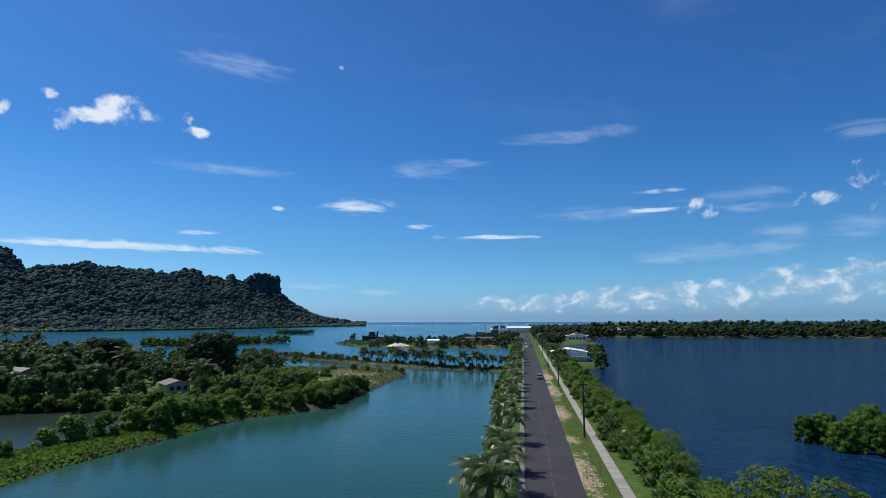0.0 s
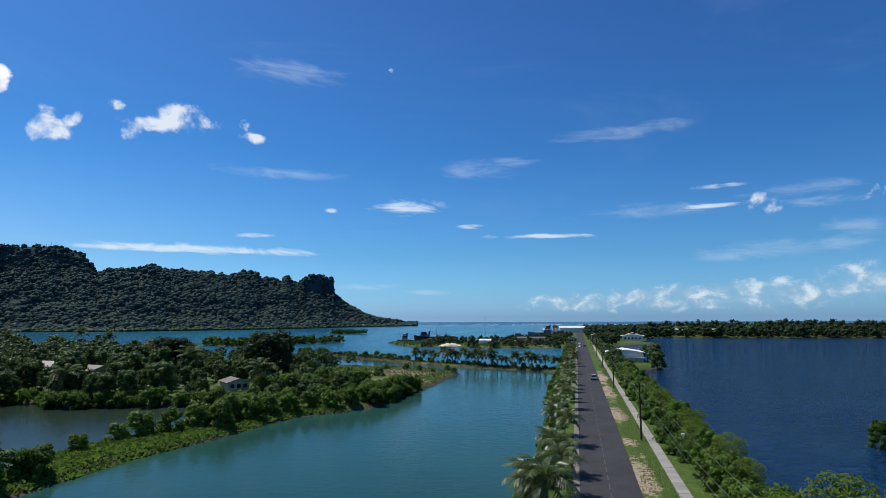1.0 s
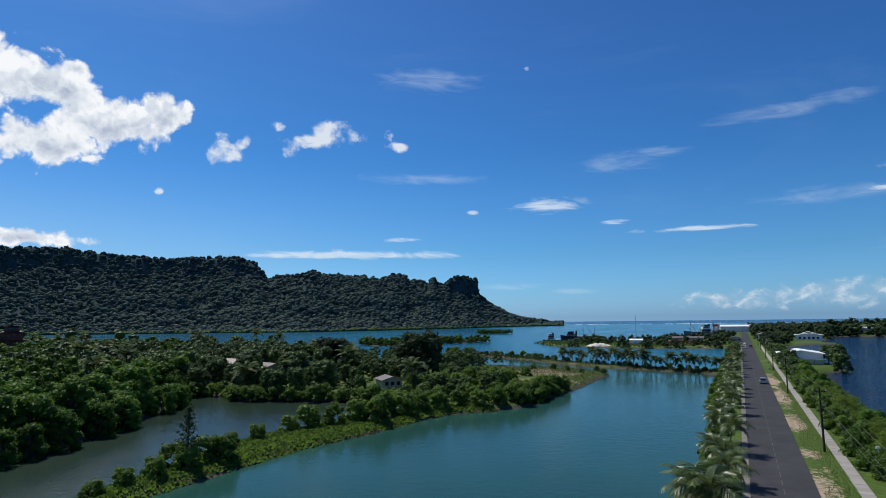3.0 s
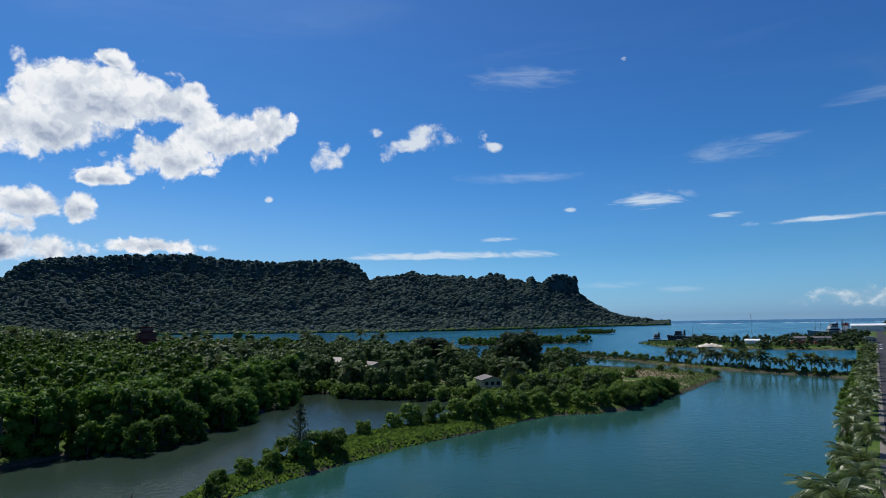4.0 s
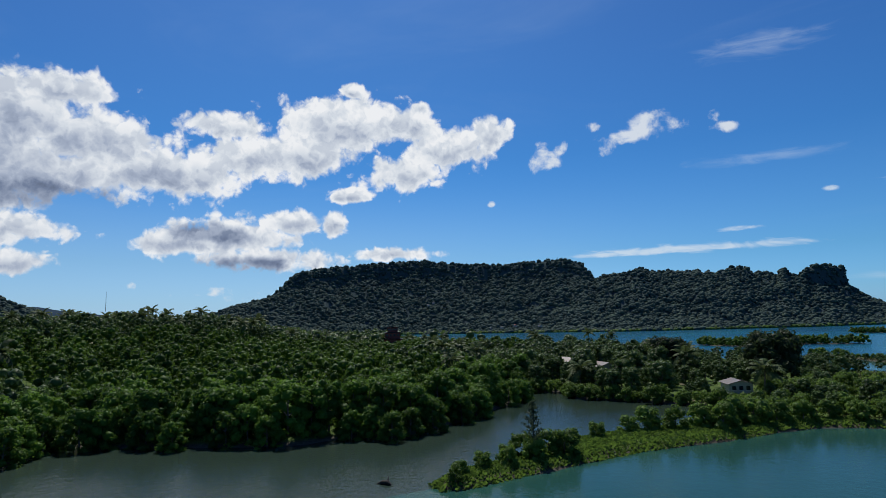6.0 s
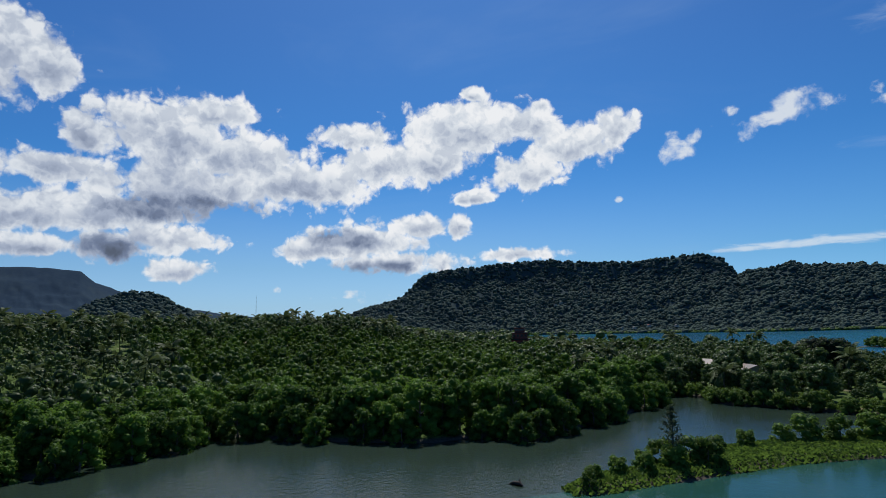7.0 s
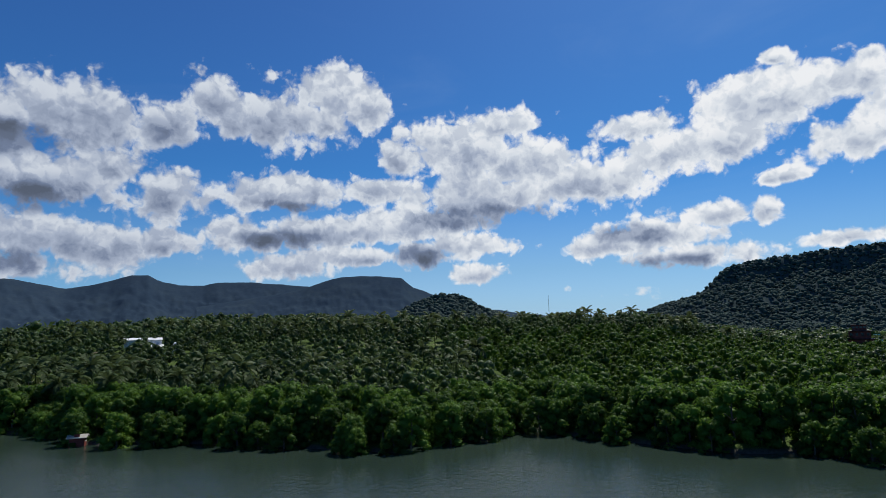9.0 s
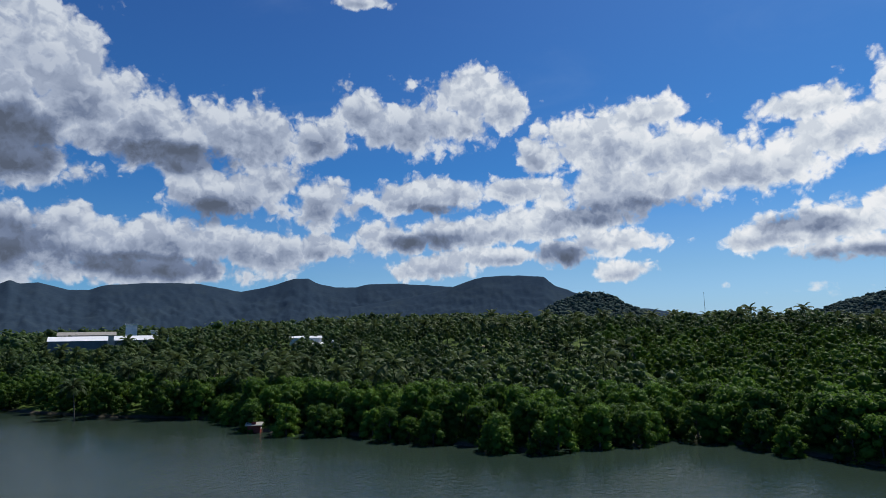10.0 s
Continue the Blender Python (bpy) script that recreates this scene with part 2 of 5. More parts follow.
def mottled(name, colours, scale, rough=0.8, strength=0.3, depth=0.05, grain=8.0, **more):
    more.setdefault("Specular_IOR_Level", 0.25)

    def build(net):
        p = place_of(net)
        big, small = net.noise(p, scale, 5.0, 0.6), net.noise(p, scale * grain, 6.0, 0.65)
        v = net.math("ADD", net.math("MULTIPLY", big, 0.65), net.math("MULTIPLY", small, 0.35))
        n = len(colours)
        c = net.ramp(v, *[(0.32 + 0.36 * i / max(1, n - 1), k) for i, k in enumerate(colours)])
        return principled(net, c, net.step(small, 0.2, 0.8, rough - 0.1, min(1.0, rough + 0.1)), small, strength, depth, **more)
    return material(name, build)


def water(name, deep, shallow, wave, rough, strength, patch=0.012, near=0.06, gloss=0.5, swell=0.8):
    def build(net):
        p = place_of(net)
        flat = net.vec("MULTIPLY", p, (1.0, 1.0, 0.0))
        v = net.noise(flat, patch, 4.0, 0.55, 0.4)
        c = net.mix(net.step(v, 0.35, 0.68), deep, shallow)
        waves = net.noise(flat, wave, 5.0, 0.6, 0.2)
        gust = net.noise(net.vec("MULTIPLY", flat, (1.0, 0.35, 0.0)), near, 3.0, 0.5, 0.5)
        height = net.math("MULTIPLY", waves, net.step(gust, 0.3, 0.7, 0.75, 1.0))
        bump = net.node("ShaderNodeBump", {"Strength": strength, "Distance": swell, "Height": height}).outputs[0]
        return net.node("ShaderNodeBsdfPrincipled", {"Base Color": c, "Roughness": net.step(gust, 0.3, 0.7, rough * 0.9, rough * 1.15),
                                                     "IOR": 1.33, "Specular IOR Level": gloss, "Normal": bump}).outputs[0]
    return material(name, build)


M_SEA = water("sea_water", (0.006, 0.062, 0.12), (0.01, 0.11, 0.165), 0.5, 0.16, 0.6, 0.004, 0.02, 0.1)
M_OCEAN = water("ocean_water", (0.004, 0.025, 0.08), (0.005, 0.035, 0.1), 0.3, 0.2, 0.8, 0.002, 0.01, 0.06)
M_LAGOON = water("lagoon_water", (0.014, 0.053, 0.045), (0.018, 0.067, 0.057), 0.7, 0.1, 0.08, 0.015, 0.03, 0.13)
M_CREEK = water("creek_water", (0.02, 0.036, 0.027), (0.028, 0.046, 0.034), 0.9, 0.1, 0.2, 0.02, 0.05, 0.32)
M_BAY = water("bay_water", (0.003, 0.021, 0.063), (0.005, 0.028, 0.077), 0.32, 0.06, 1.0, 0.03, 0.04, 0.18, 2.4)
M_MANGROVE = foliage("mangrove_leaves", (0.0281, 0.0671, 0.013), (0.059, 0.125, 0.0181), (0.12, 0.219, 0.0285))
M_CANOPY = foliage("mangrove_canopy", (0.0229, 0.0518, 0.0096), (0.0458, 0.0968, 0.0144), (0.0936, 0.167, 0.0211), 0.1)
M_WOODS = foliage("woods_canopy", (0.0252, 0.0475, 0.0176), (0.0473, 0.0864, 0.0264), (0.0945, 0.146, 0.0418), 0.06, 0.35, 0.5, 0.16)
M_WEEDS = foliage("dry_weeds", (0.04, 0.055, 0.018), (0.065, 0.075, 0.026), (0.1, 0.1, 0.045), 0.3)
M_BROAD = foliage("broad_leaves", (0.025, 0.052, 0.016), (0.05, 0.095, 0.025), (0.095, 0.15, 0.038), 0.12, 0.35, 0.5, 0.2)
M_DARK = foliage("dark_leaves", (0.014, 0.026, 0.014), (0.022, 0.04, 0.018), (0.045, 0.07, 0.026))
M_SHRUB = foliage("shrub_leaves", (0.0408, 0.084, 0.0149), (0.0744, 0.138, 0.023), (0.138, 0.222, 0.0379), 0.2)
M_SHORE = foliage("bay_shore_leaves", (0.018, 0.036, 0.016), (0.032, 0.058, 0.022), (0.06, 0.09, 0.03), 0.06)
M_LIME = foliage("lime_leaves", (0.06, 0.1, 0.015), (0.11, 0.17, 0.025), (0.18, 0.25, 0.04), 0.3)
M_GRASS = foliage("short_grass", (0.05, 0.08, 0.02), (0.08, 0.115, 0.03), (0.12, 0.15, 0.045), 0.3)
M_PALM = foliage("palm_fronds", (0.034, 0.062, 0.015), (0.062, 0.1, 0.023), (0.13, 0.165, 0.05), 0.15, 0.25, 0.4, 0.4)
M_GROVE = foliage("grove_fronds", (0.0281, 0.0507, 0.0184), (0.0488, 0.08, 0.0258), (0.0891, 0.117, 0.0423), 0.1, 0.25, 0.6, 0.1)
M_PINE = foliage("ironwood_needles", (0.03, 0.05, 0.03), (0.045, 0.07, 0.04), (0.07, 0.1, 0.05))
# Greens dulled towards blue-grey, with the haze over ridge and hill put into the colour.
M_RIDGE_HAZED = foliage("ridge_forest", (0.042, 0.068, 0.062), (0.062, 0.094, 0.081), (0.088, 0.124, 0.092), 0.012, 0.2, 0.85, 0.05)
# Distance haze is painted in: the forest colours are shifted towards blue.
M_FAR_HAZED = mottled("hazed_far_mountain_forest", ((0.026, 0.044, 0.068), (0.032, 0.052, 0.077), (0.04, 0.061, 0.08)), 0.006, 0.95, 0.3, 4.0, Specular_IOR_Level=0.0)
M_BARK = mottled("bark", ((0.06, 0.05, 0.04), (0.14, 0.12, 0.1), (0.22, 0.2, 0.17)), 3.0)
# Slope ground lightened and blued: painted haze that lifts gaps between the trees.
M_CLIFF_HAZED = mottled("cliff", ((0.045, 0.064, 0.064), (0.055, 0.075, 0.074), (0.05, 0.072, 0.066)), 0.03, 0.9, 0.5, 2.0, Specular_IOR_Level=0.0)
M_ASPHALT = mottled("asphalt", ((0.022, 0.022, 0.025), (0.033, 0.033, 0.036), (0.045, 0.045, 0.048)), 0.25, 0.85, 0.2, 0.01, 30.0)
M_CONCRETE = mottled("concrete", ((0.2, 0.19, 0.17), (0.28, 0.265, 0.24), (0.34, 0.32, 0.29)), 0.6, 0.85, 0.2, 0.01)
M_SLAB = material("slab", lambda net: principled(net, net.mix(net.node("ShaderNodeObjectInfo").outputs["Random"], (0.2, 0.19, 0.17), (0.27, 0.255, 0.235)), 0.85,
                                                  net.noise(place_of(net), 12.0), 0.2, 0.01))
M_SAND = mottled("sand", ((0.5, 0.45, 0.36), (0.62, 0.56, 0.46), (0.7, 0.65, 0.56)), 0.15)
M_SAND_DULL = mottled("gravel", ((0.09, 0.085, 0.07), (0.15, 0.14, 0.12), (0.22, 0.2, 0.17)), 0.5)
M_WHITE = mottled("white_paint", ((0.62, 0.62, 0.6), (0.74, 0.74, 0.72), (0.8, 0.8, 0.79)), 0.4, 0.5)
M_TIN = mottled("tin_roof", ((0.09, 0.08, 0.075), (0.14, 0.125, 0.12), (0.13, 0.07, 0.05)), 0.35, 0.5, Metallic=0.2)
M_BRIGHT = mottled("bright_roof", ((0.66, 0.67, 0.68), (0.76, 0.77, 0.78), (0.82, 0.82, 0.82)), 0.2, 0.4)
M_WALL = mottled("house_wall", ((0.3, 0.28, 0.24), (0.4, 0.38, 0.33), (0.46, 0.44, 0.4)), 0.5)
M_RED = mottled("red_timber", ((0.15, 0.03, 0.025), (0.22, 0.05, 0.04), (0.28, 0.08, 0.06)), 0.6)
M_RUST = mottled("red_steel", ((0.22, 0.04, 0.03), (0.3, 0.06, 0.04), (0.26, 0.09, 0.05)), 0.5)
M_STEEL = mottled("grey_steel", ((0.1, 0.11, 0.12), (0.16, 0.17, 0.18), (0.2, 0.2, 0.2)), 0.4, 0.5)
M_HULL = mottled("dark_hull", ((0.014, 0.015, 0.02), (0.025, 0.026, 0.032), (0.05, 0.035, 0.03)), 0.3, 0.5)
M_POLE = mottled("tarred_wood", ((0.02, 0.018, 0.016), (0.035, 0.03, 0.026), (0.05, 0.045, 0.04)), 2.0)
M_GLASS = material("dark_glass", lambda net: principled(net, (0.02, 0.025, 0.03), 0.08))
M_TYRE = material("tyre_rubber", lambda net: principled(net, (0.015, 0.015, 0.015), 0.8))
M_CAR = material("silver_paint", lambda net: principled(net, (0.5, 0.51, 0.52), 0.3, Metallic=0.4))
M_FOAM = mottled("foam", ((0.6, 0.64, 0.66), (0.75, 0.78, 0.8), (0.85, 0.86, 0.87)), 0.05)
M_LINE = mottled("worn_line", ((0.045, 0.045, 0.045), (0.07, 0.07, 0.068), (0.13, 0.13, 0.12)), 1.2)
M_ROCK = mottled("shore_rock", ((0.05, 0.045, 0.04), (0.1, 0.09, 0.08), (0.16, 0.15, 0.13)), 0.8)


def ground_material():
    def build(net):
        p = place_of(net)
        z = net.node("ShaderNodeSeparateXYZ", [p]).outputs[2]
        big, small = net.noise(p, 0.07, 5.0, 0.6), net.noise(p, 1.6, 5.0, 0.65)
        grass = net.ramp(small, (0.3, (0.035, 0.065, 0.012)), (0.55, (0.06, 0.1, 0.02)), (0.75, (0.11, 0.14, 0.035)))
        dirt = net.ramp(small, (0.3, (0.2, 0.15, 0.1)), (0.7, (0.36, 0.3, 0.22)))
        mud = net.ramp(small, (0.3, (0.035, 0.032, 0.025)), (0.7, (0.1, 0.09, 0.07)))
        q = net.node("ShaderNodeSeparateXYZ", [p]).outputs
        off = net.math("SUBTRACT", net.math("MULTIPLY", q[0], 0.991), net.math("ADD", net.math("MULTIPLY", q[1], 0.1338), 3.17))
        verge = net.math("MULTIPLY", net.step(net.math("ABSOLUTE", net.math("SUBTRACT", off, 4.6)), 2.2, 0.8), net.step(q[1], 260.0, 200.0))
        tip = net.step(net.vec("LENGTH", net.vec("MULTIPLY", net.vec("SUBTRACT", p, (-44.0, 214.0, 0.0)), (1.0, 0.7, 0.0))), 26.0, 14.0)
        bare = net.math("MAXIMUM", verge, tip)
        v = net.math("ADD", net.math("ADD", big, net.math("MULTIPLY", small, 0.35)), net.math("MULTIPLY", bare, 0.2))
        c = net.mix(net.step(v, 0.78, 0.9), grass, dirt)
        c = net.mix(net.step(net.math("ADD", z, net.math("MULTIPLY", small, 0.4)), 0.55, 1.0), mud, c)
        return principled(net, c, 0.9, small, 0.5, 0.08, Specular_IOR_Level=0.1)
    return material("ground", build)


M_GROUND = ground_material()


# ---- building helpers ----
def mesh_of(name, verts, faces, mats):
    me = bpy.data.meshes.new(name)
    me.from_pydata(verts if isinstance(verts, list) else np.asarray(verts).tolist(), [], faces if isinstance(faces, list) else np.asarray(faces).tolist())
    for m in mats if isinstance(mats, (list, tuple)) else [mats]:
        me.materials.append(m)
    return me


def under(ob, parent):
    ob.parent = parent
    return ob


def part(name, bm, mat, parent, label=""):
    me = bpy.data.meshes.new(name)
    bm.to_mesh(me)
    bm.free()
    me.materials.append(mat)
    ob = new(name, me)
    ob.parent = parent
    if label:
        ob["label"] = label
    return ob


def thing(name, x, y, z, turn=0.0, label="", category="", group="", kind=""):
    ob = new(name)
    ob.matrix_basis = pose(x, y, z, 0, 0, turn)
    return tagged(ob, label, category, group, kind)


def box(bm, x0, y0, z0, x1, y1, z1, bevel=0.0):
    r = bmesh.ops.create_cube(bm, size=1.0, matrix=Matrix.Translation(((x0 + x1) / 2, (y0 + y1) / 2, (z0 + z1) / 2)) @ Matrix.Diagonal((x1 - x0, y1 - y0, z1 - z0, 1)))
    if bevel:
        bmesh.ops.bevel(bm, geom=[e for e in bm.edges if all(v in r["verts"] for v in e.verts)], offset=bevel, segments=1, affect="EDGES")
    return bm


def boxed(*args, bevel=0.0):
    return box(bmesh.new(), *args, bevel=bevel)


def tube(bm, points, radii, sides=6):
    rings = []
    for i, p in enumerate(points):
        p = Vector(p)
        d = (Vector(points[min(i + 1, len(points) - 1)]) - Vector(points[max(i - 1, 0)])).normalized()
        a = d.cross(Vector((0.3, 1, 0.1))).normalized()
        b = d.cross(a)
        rings.append([bm.verts.new(p + radii[i] * (math.cos(k * math.tau / sides) * a + math.sin(k * math.tau / sides) * b)) for k in range(sides)])
    for r, s in zip(rings, rings[1:]):
        for k in range(sides):
            bm.faces.new((r[k], r[(k + 1) % sides], s[(k + 1) % sides], s[k]))
    bm.faces.new(rings[-1])
    bm.faces.new(rings[0][::-1])
    return bm


# ---- the plan: shores as outlines, in metres ----
def road_point(s, off):
    """A place s metres along the causeway's road and off metres to the right of its middle."""
    return 3.2 + 0.1338 * s + 0.991 * off, 0.991 * s - 0.1338 * off


TOWN = ((-14, 235), (-19, 198), (-24, 169), (-29, 144), (-36, 134), (-48, 137), (-62, 146), (-75, 143), (-92, 140), (-105, 136), (-115, 145), (-127, 140),
        (-114, 122), (-105, 101), (-95, 74), (-92, 67), (-102, 62), (-102, 51), (-113, 38), (-123, 27), (-136, 17), (-121, 10), (-121, -4), (-111, -9),
        (-119, -27), (-128, -55), (-127, -72), (-147, -95), (-149, -110), (-150, -135), (-160, -185), (-180, -300), (-220, -900), (-4700, -1500), (-4700, 1800),
        (-1700, 1000), (-900, 600), (-560, 400), (-365, 312), (-290, 345), (-200, 345), (-110, 290), (-70, 262), (-32, 254))
STRIP = ((-33, 137), (-42, 130), (-46, 121), (-48, 110), (-52, 98), (-55, 88), (-57, 73), (-58, 64), (-58.5, 55), (-60, 50), (-64, 51), (-66, 60), (-67, 76),
         (-68, 87), (-67, 95), (-63.5, 105), (-61, 115), (-57, 127), (-48, 138))
SPUR = ((30, 236), (11, 249), (-14, 264), (-37, 279), (-62, 311), (-75, 321), (-103, 353), (-124, 366), (-128, 378), (-103, 364), (-68, 331), (-42, 299), (-12, 275), (12, 262), (33, 252))
CAUSEWAY = tuple(road_point(s, o) for s, o in ((-160, -10), (60, -10), (120, -9.5), (185, -12), (250, -11), (450, -11), (520, -11), (520, 15), (320, 14), (312, 30),
                                               (282, 34), (262, 27), (250, 17), (120, 16), (75, 17), (-160, 17)))
PORT = ((-95, 530), (-69, 467), (-47, 460), (-24, 443), (0, 438), (40, 437), (66, 447), (110, 700), (140, 980), (90, 980), (66, 640), (10, 560), (-50, 556))
BAYLAND = ((66, 452), (95, 470), (112, 500), (136, 512), (132, 545), (150, 610), (183, 702), (265, 674), (387, 665), (474, 640), (700, 590), (1600, 480),
           (1900, 900), (600, 900), (300, 960), (140, 980), (100, 720))
MANGROVE_BAR = ((63, 108), (61, 101), (68, 94), (84, 86), (120, 80), (125, 104), (84, 112))
ISLETS = (((-248, 482), (-225, 468), (-190, 458), (-178, 470), (-205, 486), (-240, 494)), ((-192, 503), (-179, 508), (-144, 533), (-138, 546), (-165, 542), (-194, 520)),
          ((-246, 872), (-220, 862), (-195, 865), (-192, 886), (-240, 898)))
LANDS = [TOWN, STRIP, SPUR, CAUSEWAY, PORT, BAYLAND, MANGROVE_BAR, *ISLETS]


def inland(x, y, outline):
    """Distance from the outline's edge, positive inside."""
    x, y = np.asarray(x, float), np.asarray(y, float)
    best, inside = np.full(x.shape, 1e12), np.zeros(x.shape, bool)
    for (ax, ay), (bx, by) in zip(outline, outline[1:] + outline[:1]):
        dx, dy = bx - ax, by - ay
        k = np.clip(((x - ax) * dx + (y - ay) * dy) / (dx * dx + dy * dy + 1e-9), 0, 1)
        best = np.minimum(best, (x - ax - k * dx) ** 2 + (y - ay - k * dy) ** 2)
        hit = ((ay > y) != (by > y)) & (x < dx * (y - ay) / (dy if dy else 1e-9) + ax)
        inside ^= hit
    return np.where(inside, 1, -1) * np.sqrt(best)


def ramp01(v, lo, hi):
    v = np.clip((v - lo) / (hi - lo), 0, 1)
    return v * v * (3 - 2 * v)


def lattice(i, j, seed):
    v = np.sin(i * 127.1 + j * 311.7 + seed * 74.7) * 43758.5453
    return 2 * (v - np.floor(v)) - 1


def wobble(x, y, size, seed=0):
    """Smooth value noise of about -1 to 1, in two octaves."""
    total = 0.0
    for k, (scale, gain) in enumerate(((1.1, 0.72), (2.6, 0.36))):
        u, v = np.asarray(x, float) / size * scale + 17.3 * k, np.asarray(y, float) / size * scale - 9.1 * k
        i, j = np.floor(u), np.floor(v)
        a, b = u - i, v - j
        a, b = a * a * (3 - 2 * a), b * b * (3 - 2 * b)
        low = lattice(i, j, seed) * (1 - a) + lattice(i + 1, j, seed) * a
        high = lattice(i, j + 1, seed) * (1 - a) + lattice(i + 1, j + 1, seed) * a
        total = total + gain * (low * (1 - b) + high * b)
    return total


def height(x, y):
    x, y = np.asarray(x, float), np.asarray(y, float)
    z = np.full(x.shape, -1.6)
    for i, land in enumerate(LANDS):
        top = {1: 0.9, 2: 0.9, 3: 1.5, 6: -0.15}.get(i, 1.2 if i < 6 else 0.5)
        d = inland(x, y, land) + (0 if i == 3 else 0.9 * wobble(x, y, 5.0, i))
        z = np.maximum(z, np.clip(d * 0.45, -1.6, top))
    d = inland(x, y, TOWN)
    az = np.degrees(np.arctan2(-x, y))
    far = ramp01(az, 55, 74)
    hill = 17 * ramp01(d, 30, 200) + 33 * ramp01(d, 220, 950)
    knoll = 3.5 * np.exp(-((x + 271) ** 2 + (y + 244) ** 2) / 3600.0)
    rise = 9.5 * ramp01(inland(x, y, BAYLAND), 5, 90) * ramp01(x, 190, 270)
    return z + rise + knoll + far * hill * (1 + 0.12 * wobble(x, y, 90.0, 3)) * (d > 0)

# ---- ground and water ----
def spaced(*spans):
    out = []
    for lo, hi, step in spans:
        out += list(np.arange(lo, hi, step))
    return np.array(out + [spans[-1][1]])


def grid_mesh(name, xs, ys, zfun, mat):
    gx, gy = np.meshgrid(xs, ys)
    verts = np.stack([gx.ravel(), gy.ravel(), zfun(gx.ravel(), gy.ravel())], 1)
    i = np.arange(len(xs) * len(ys)).reshape(len(ys), len(xs))
    faces = np.stack([i[:-1, :-1].ravel(), i[:-1, 1:].ravel(), i[1:, 1:].ravel(), i[1:, :-1].ravel()], 1)
    me = mesh_of(name, verts, faces, mat)
    me.shade_smooth()
    return new(name, me)


GX = spaced((-4800, -800, 200), (-800, -400, 25), (-400, -160, 8), (-160, 90, 2.4), (90, 200, 6), (200, 800, 20), (800, 4800, 200))
GY = spaced((-4800, -800, 200), (-800, -240, 20), (-240, -40, 5), (-40, 300, 2.8), (300, 720, 7), (720, 1200, 20), (1200, 4800, 200))
tagged(grid_mesh("ground", GX, GY, height, M_GROUND), "grassy and muddy ground of causeway, shores and low islands", "ground", kind="structure")


def sheet(name, outline, z, mat, label):
    return tagged(new(name, mesh_of(name, [(x, y, z) for x, y in outline], [list(range(len(outline)))], mat)), label, "water", kind="structure")


sheet("sea", [(4850 * math.cos(a * math.tau / 64), 4850 * math.sin(a * math.tau / 64)) for a in range(64)], 0.0, M_SEA, "turquoise blue sheltered sea water with small ripples")
sheet("ocean", [(-3000, 2350), (4800, 2350), (4800, 4800), (-3000, 4800)], 0.05, M_OCEAN, "dark blue open ocean beyond the reef")
sheet("lagoon", [road_point(-160, 0), road_point(252, 0), (8, 255), (-14, 269), (-39, 289), (-66, 320), (-103, 358), (-126, 372), (-100, 300), (-40, 255), (-30, 200), (-33, 140),
                 (-52, 131), (-56, 115), (-60, 95), (-62, 75), (-62, 53), (-66, 30), (-60, -150)], 0.02, M_LAGOON, "still green blue lagoon water beside the causeway")
sheet("creek", [(-62, 53), (-62, 75), (-60, 95), (-56, 115), (-52, 131), (-45, 140), (-62, 150), (-130, 150), (-170, 60), (-170, -60), (-220, -400), (-60, -400), (-60, -150), (-66, 30)],
      0.025, M_CREEK, "murky grey green creek water before the mangroves")
sheet("bay", [road_point(-300, 0), (2000, -300), (2000, 800), (150, 800), road_point(500, 0)], 0.03, M_BAY, "dark navy bay water rippled by wind")

# ---- road, verge and footpath ----
def ribbon(name, off0, off1, z, s0, s1, step, mat, label, category):
    verts, faces = [], []
    for i, s in enumerate(np.arange(s0, s1 + 0.1, step)):
        for o in (off0, off1):
            x, y = road_point(s, o)
            verts += [(x, y, z + (0.03 if o == 0 else 0)), ]
        if i:
            k = 2 * i
            faces.append((k - 2, k - 1, k + 1, k))
    me = mesh_of(name, verts, faces, mat)
    ob = new(name, me)
    mod = ob.modifiers.new("thick", "SOLIDIFY")
    mod.thickness, mod.offset = 0.12, -1
    return tagged(ob, label, category, kind="structure")


ribbon("road", -3.4, 3.4, 1.58, -150, 900, 10, M_ASPHALT, "worn dark grey two lane asphalt road on the causeway", "road")
ribbon("road_shoulder", -4.2, -3.4, 1.54, -150, 460, 10, M_SAND_DULL, "pale gravel shoulder along the palms", "road")
ribbon("footpath_bed", 7.35, 8.75, 1.53, -150, 460, 10, M_CONCRETE, "pale bed of the concrete footpath", "pavement")

# ---- crowns ----
rng = np.random.default_rng(7)


def ico(sub):
    bm = bmesh.new()
    bmesh.ops.create_icosphere(bm, subdivisions=sub, radius=1.0)
    v, f = np.array([tuple(q.co) for q in bm.verts]), np.array([[q.index for q in p.verts] for p in bm.faces])
    bm.free()
    return v, f


ICO1, ICO2 = ico(1), ico(2)


def cards(centres, normals, size, r):
    """Small folded leaf sprays, one quad each, that face along the normals."""
    n = len(centres)
    t = r.normal(size=(n, 3))
    t -= normals * (t * normals).sum(1, keepdims=True)
    t /= np.linalg.norm(t, axis=1, keepdims=True)
    b = np.cross(normals, t)
    s = (size * r.uniform(0.65, 1.35, n))[:, None]
    quad = np.stack([centres - t * s * 0.55, centres + b * s * 0.38 + normals * s * 0.14, centres + t * s * 0.6 - normals * s * 0.1, centres - b * s * 0.38 + normals * s * 0.14], 1)
    return quad.reshape(-1, 3), np.arange(4 * n).reshape(n, 4)


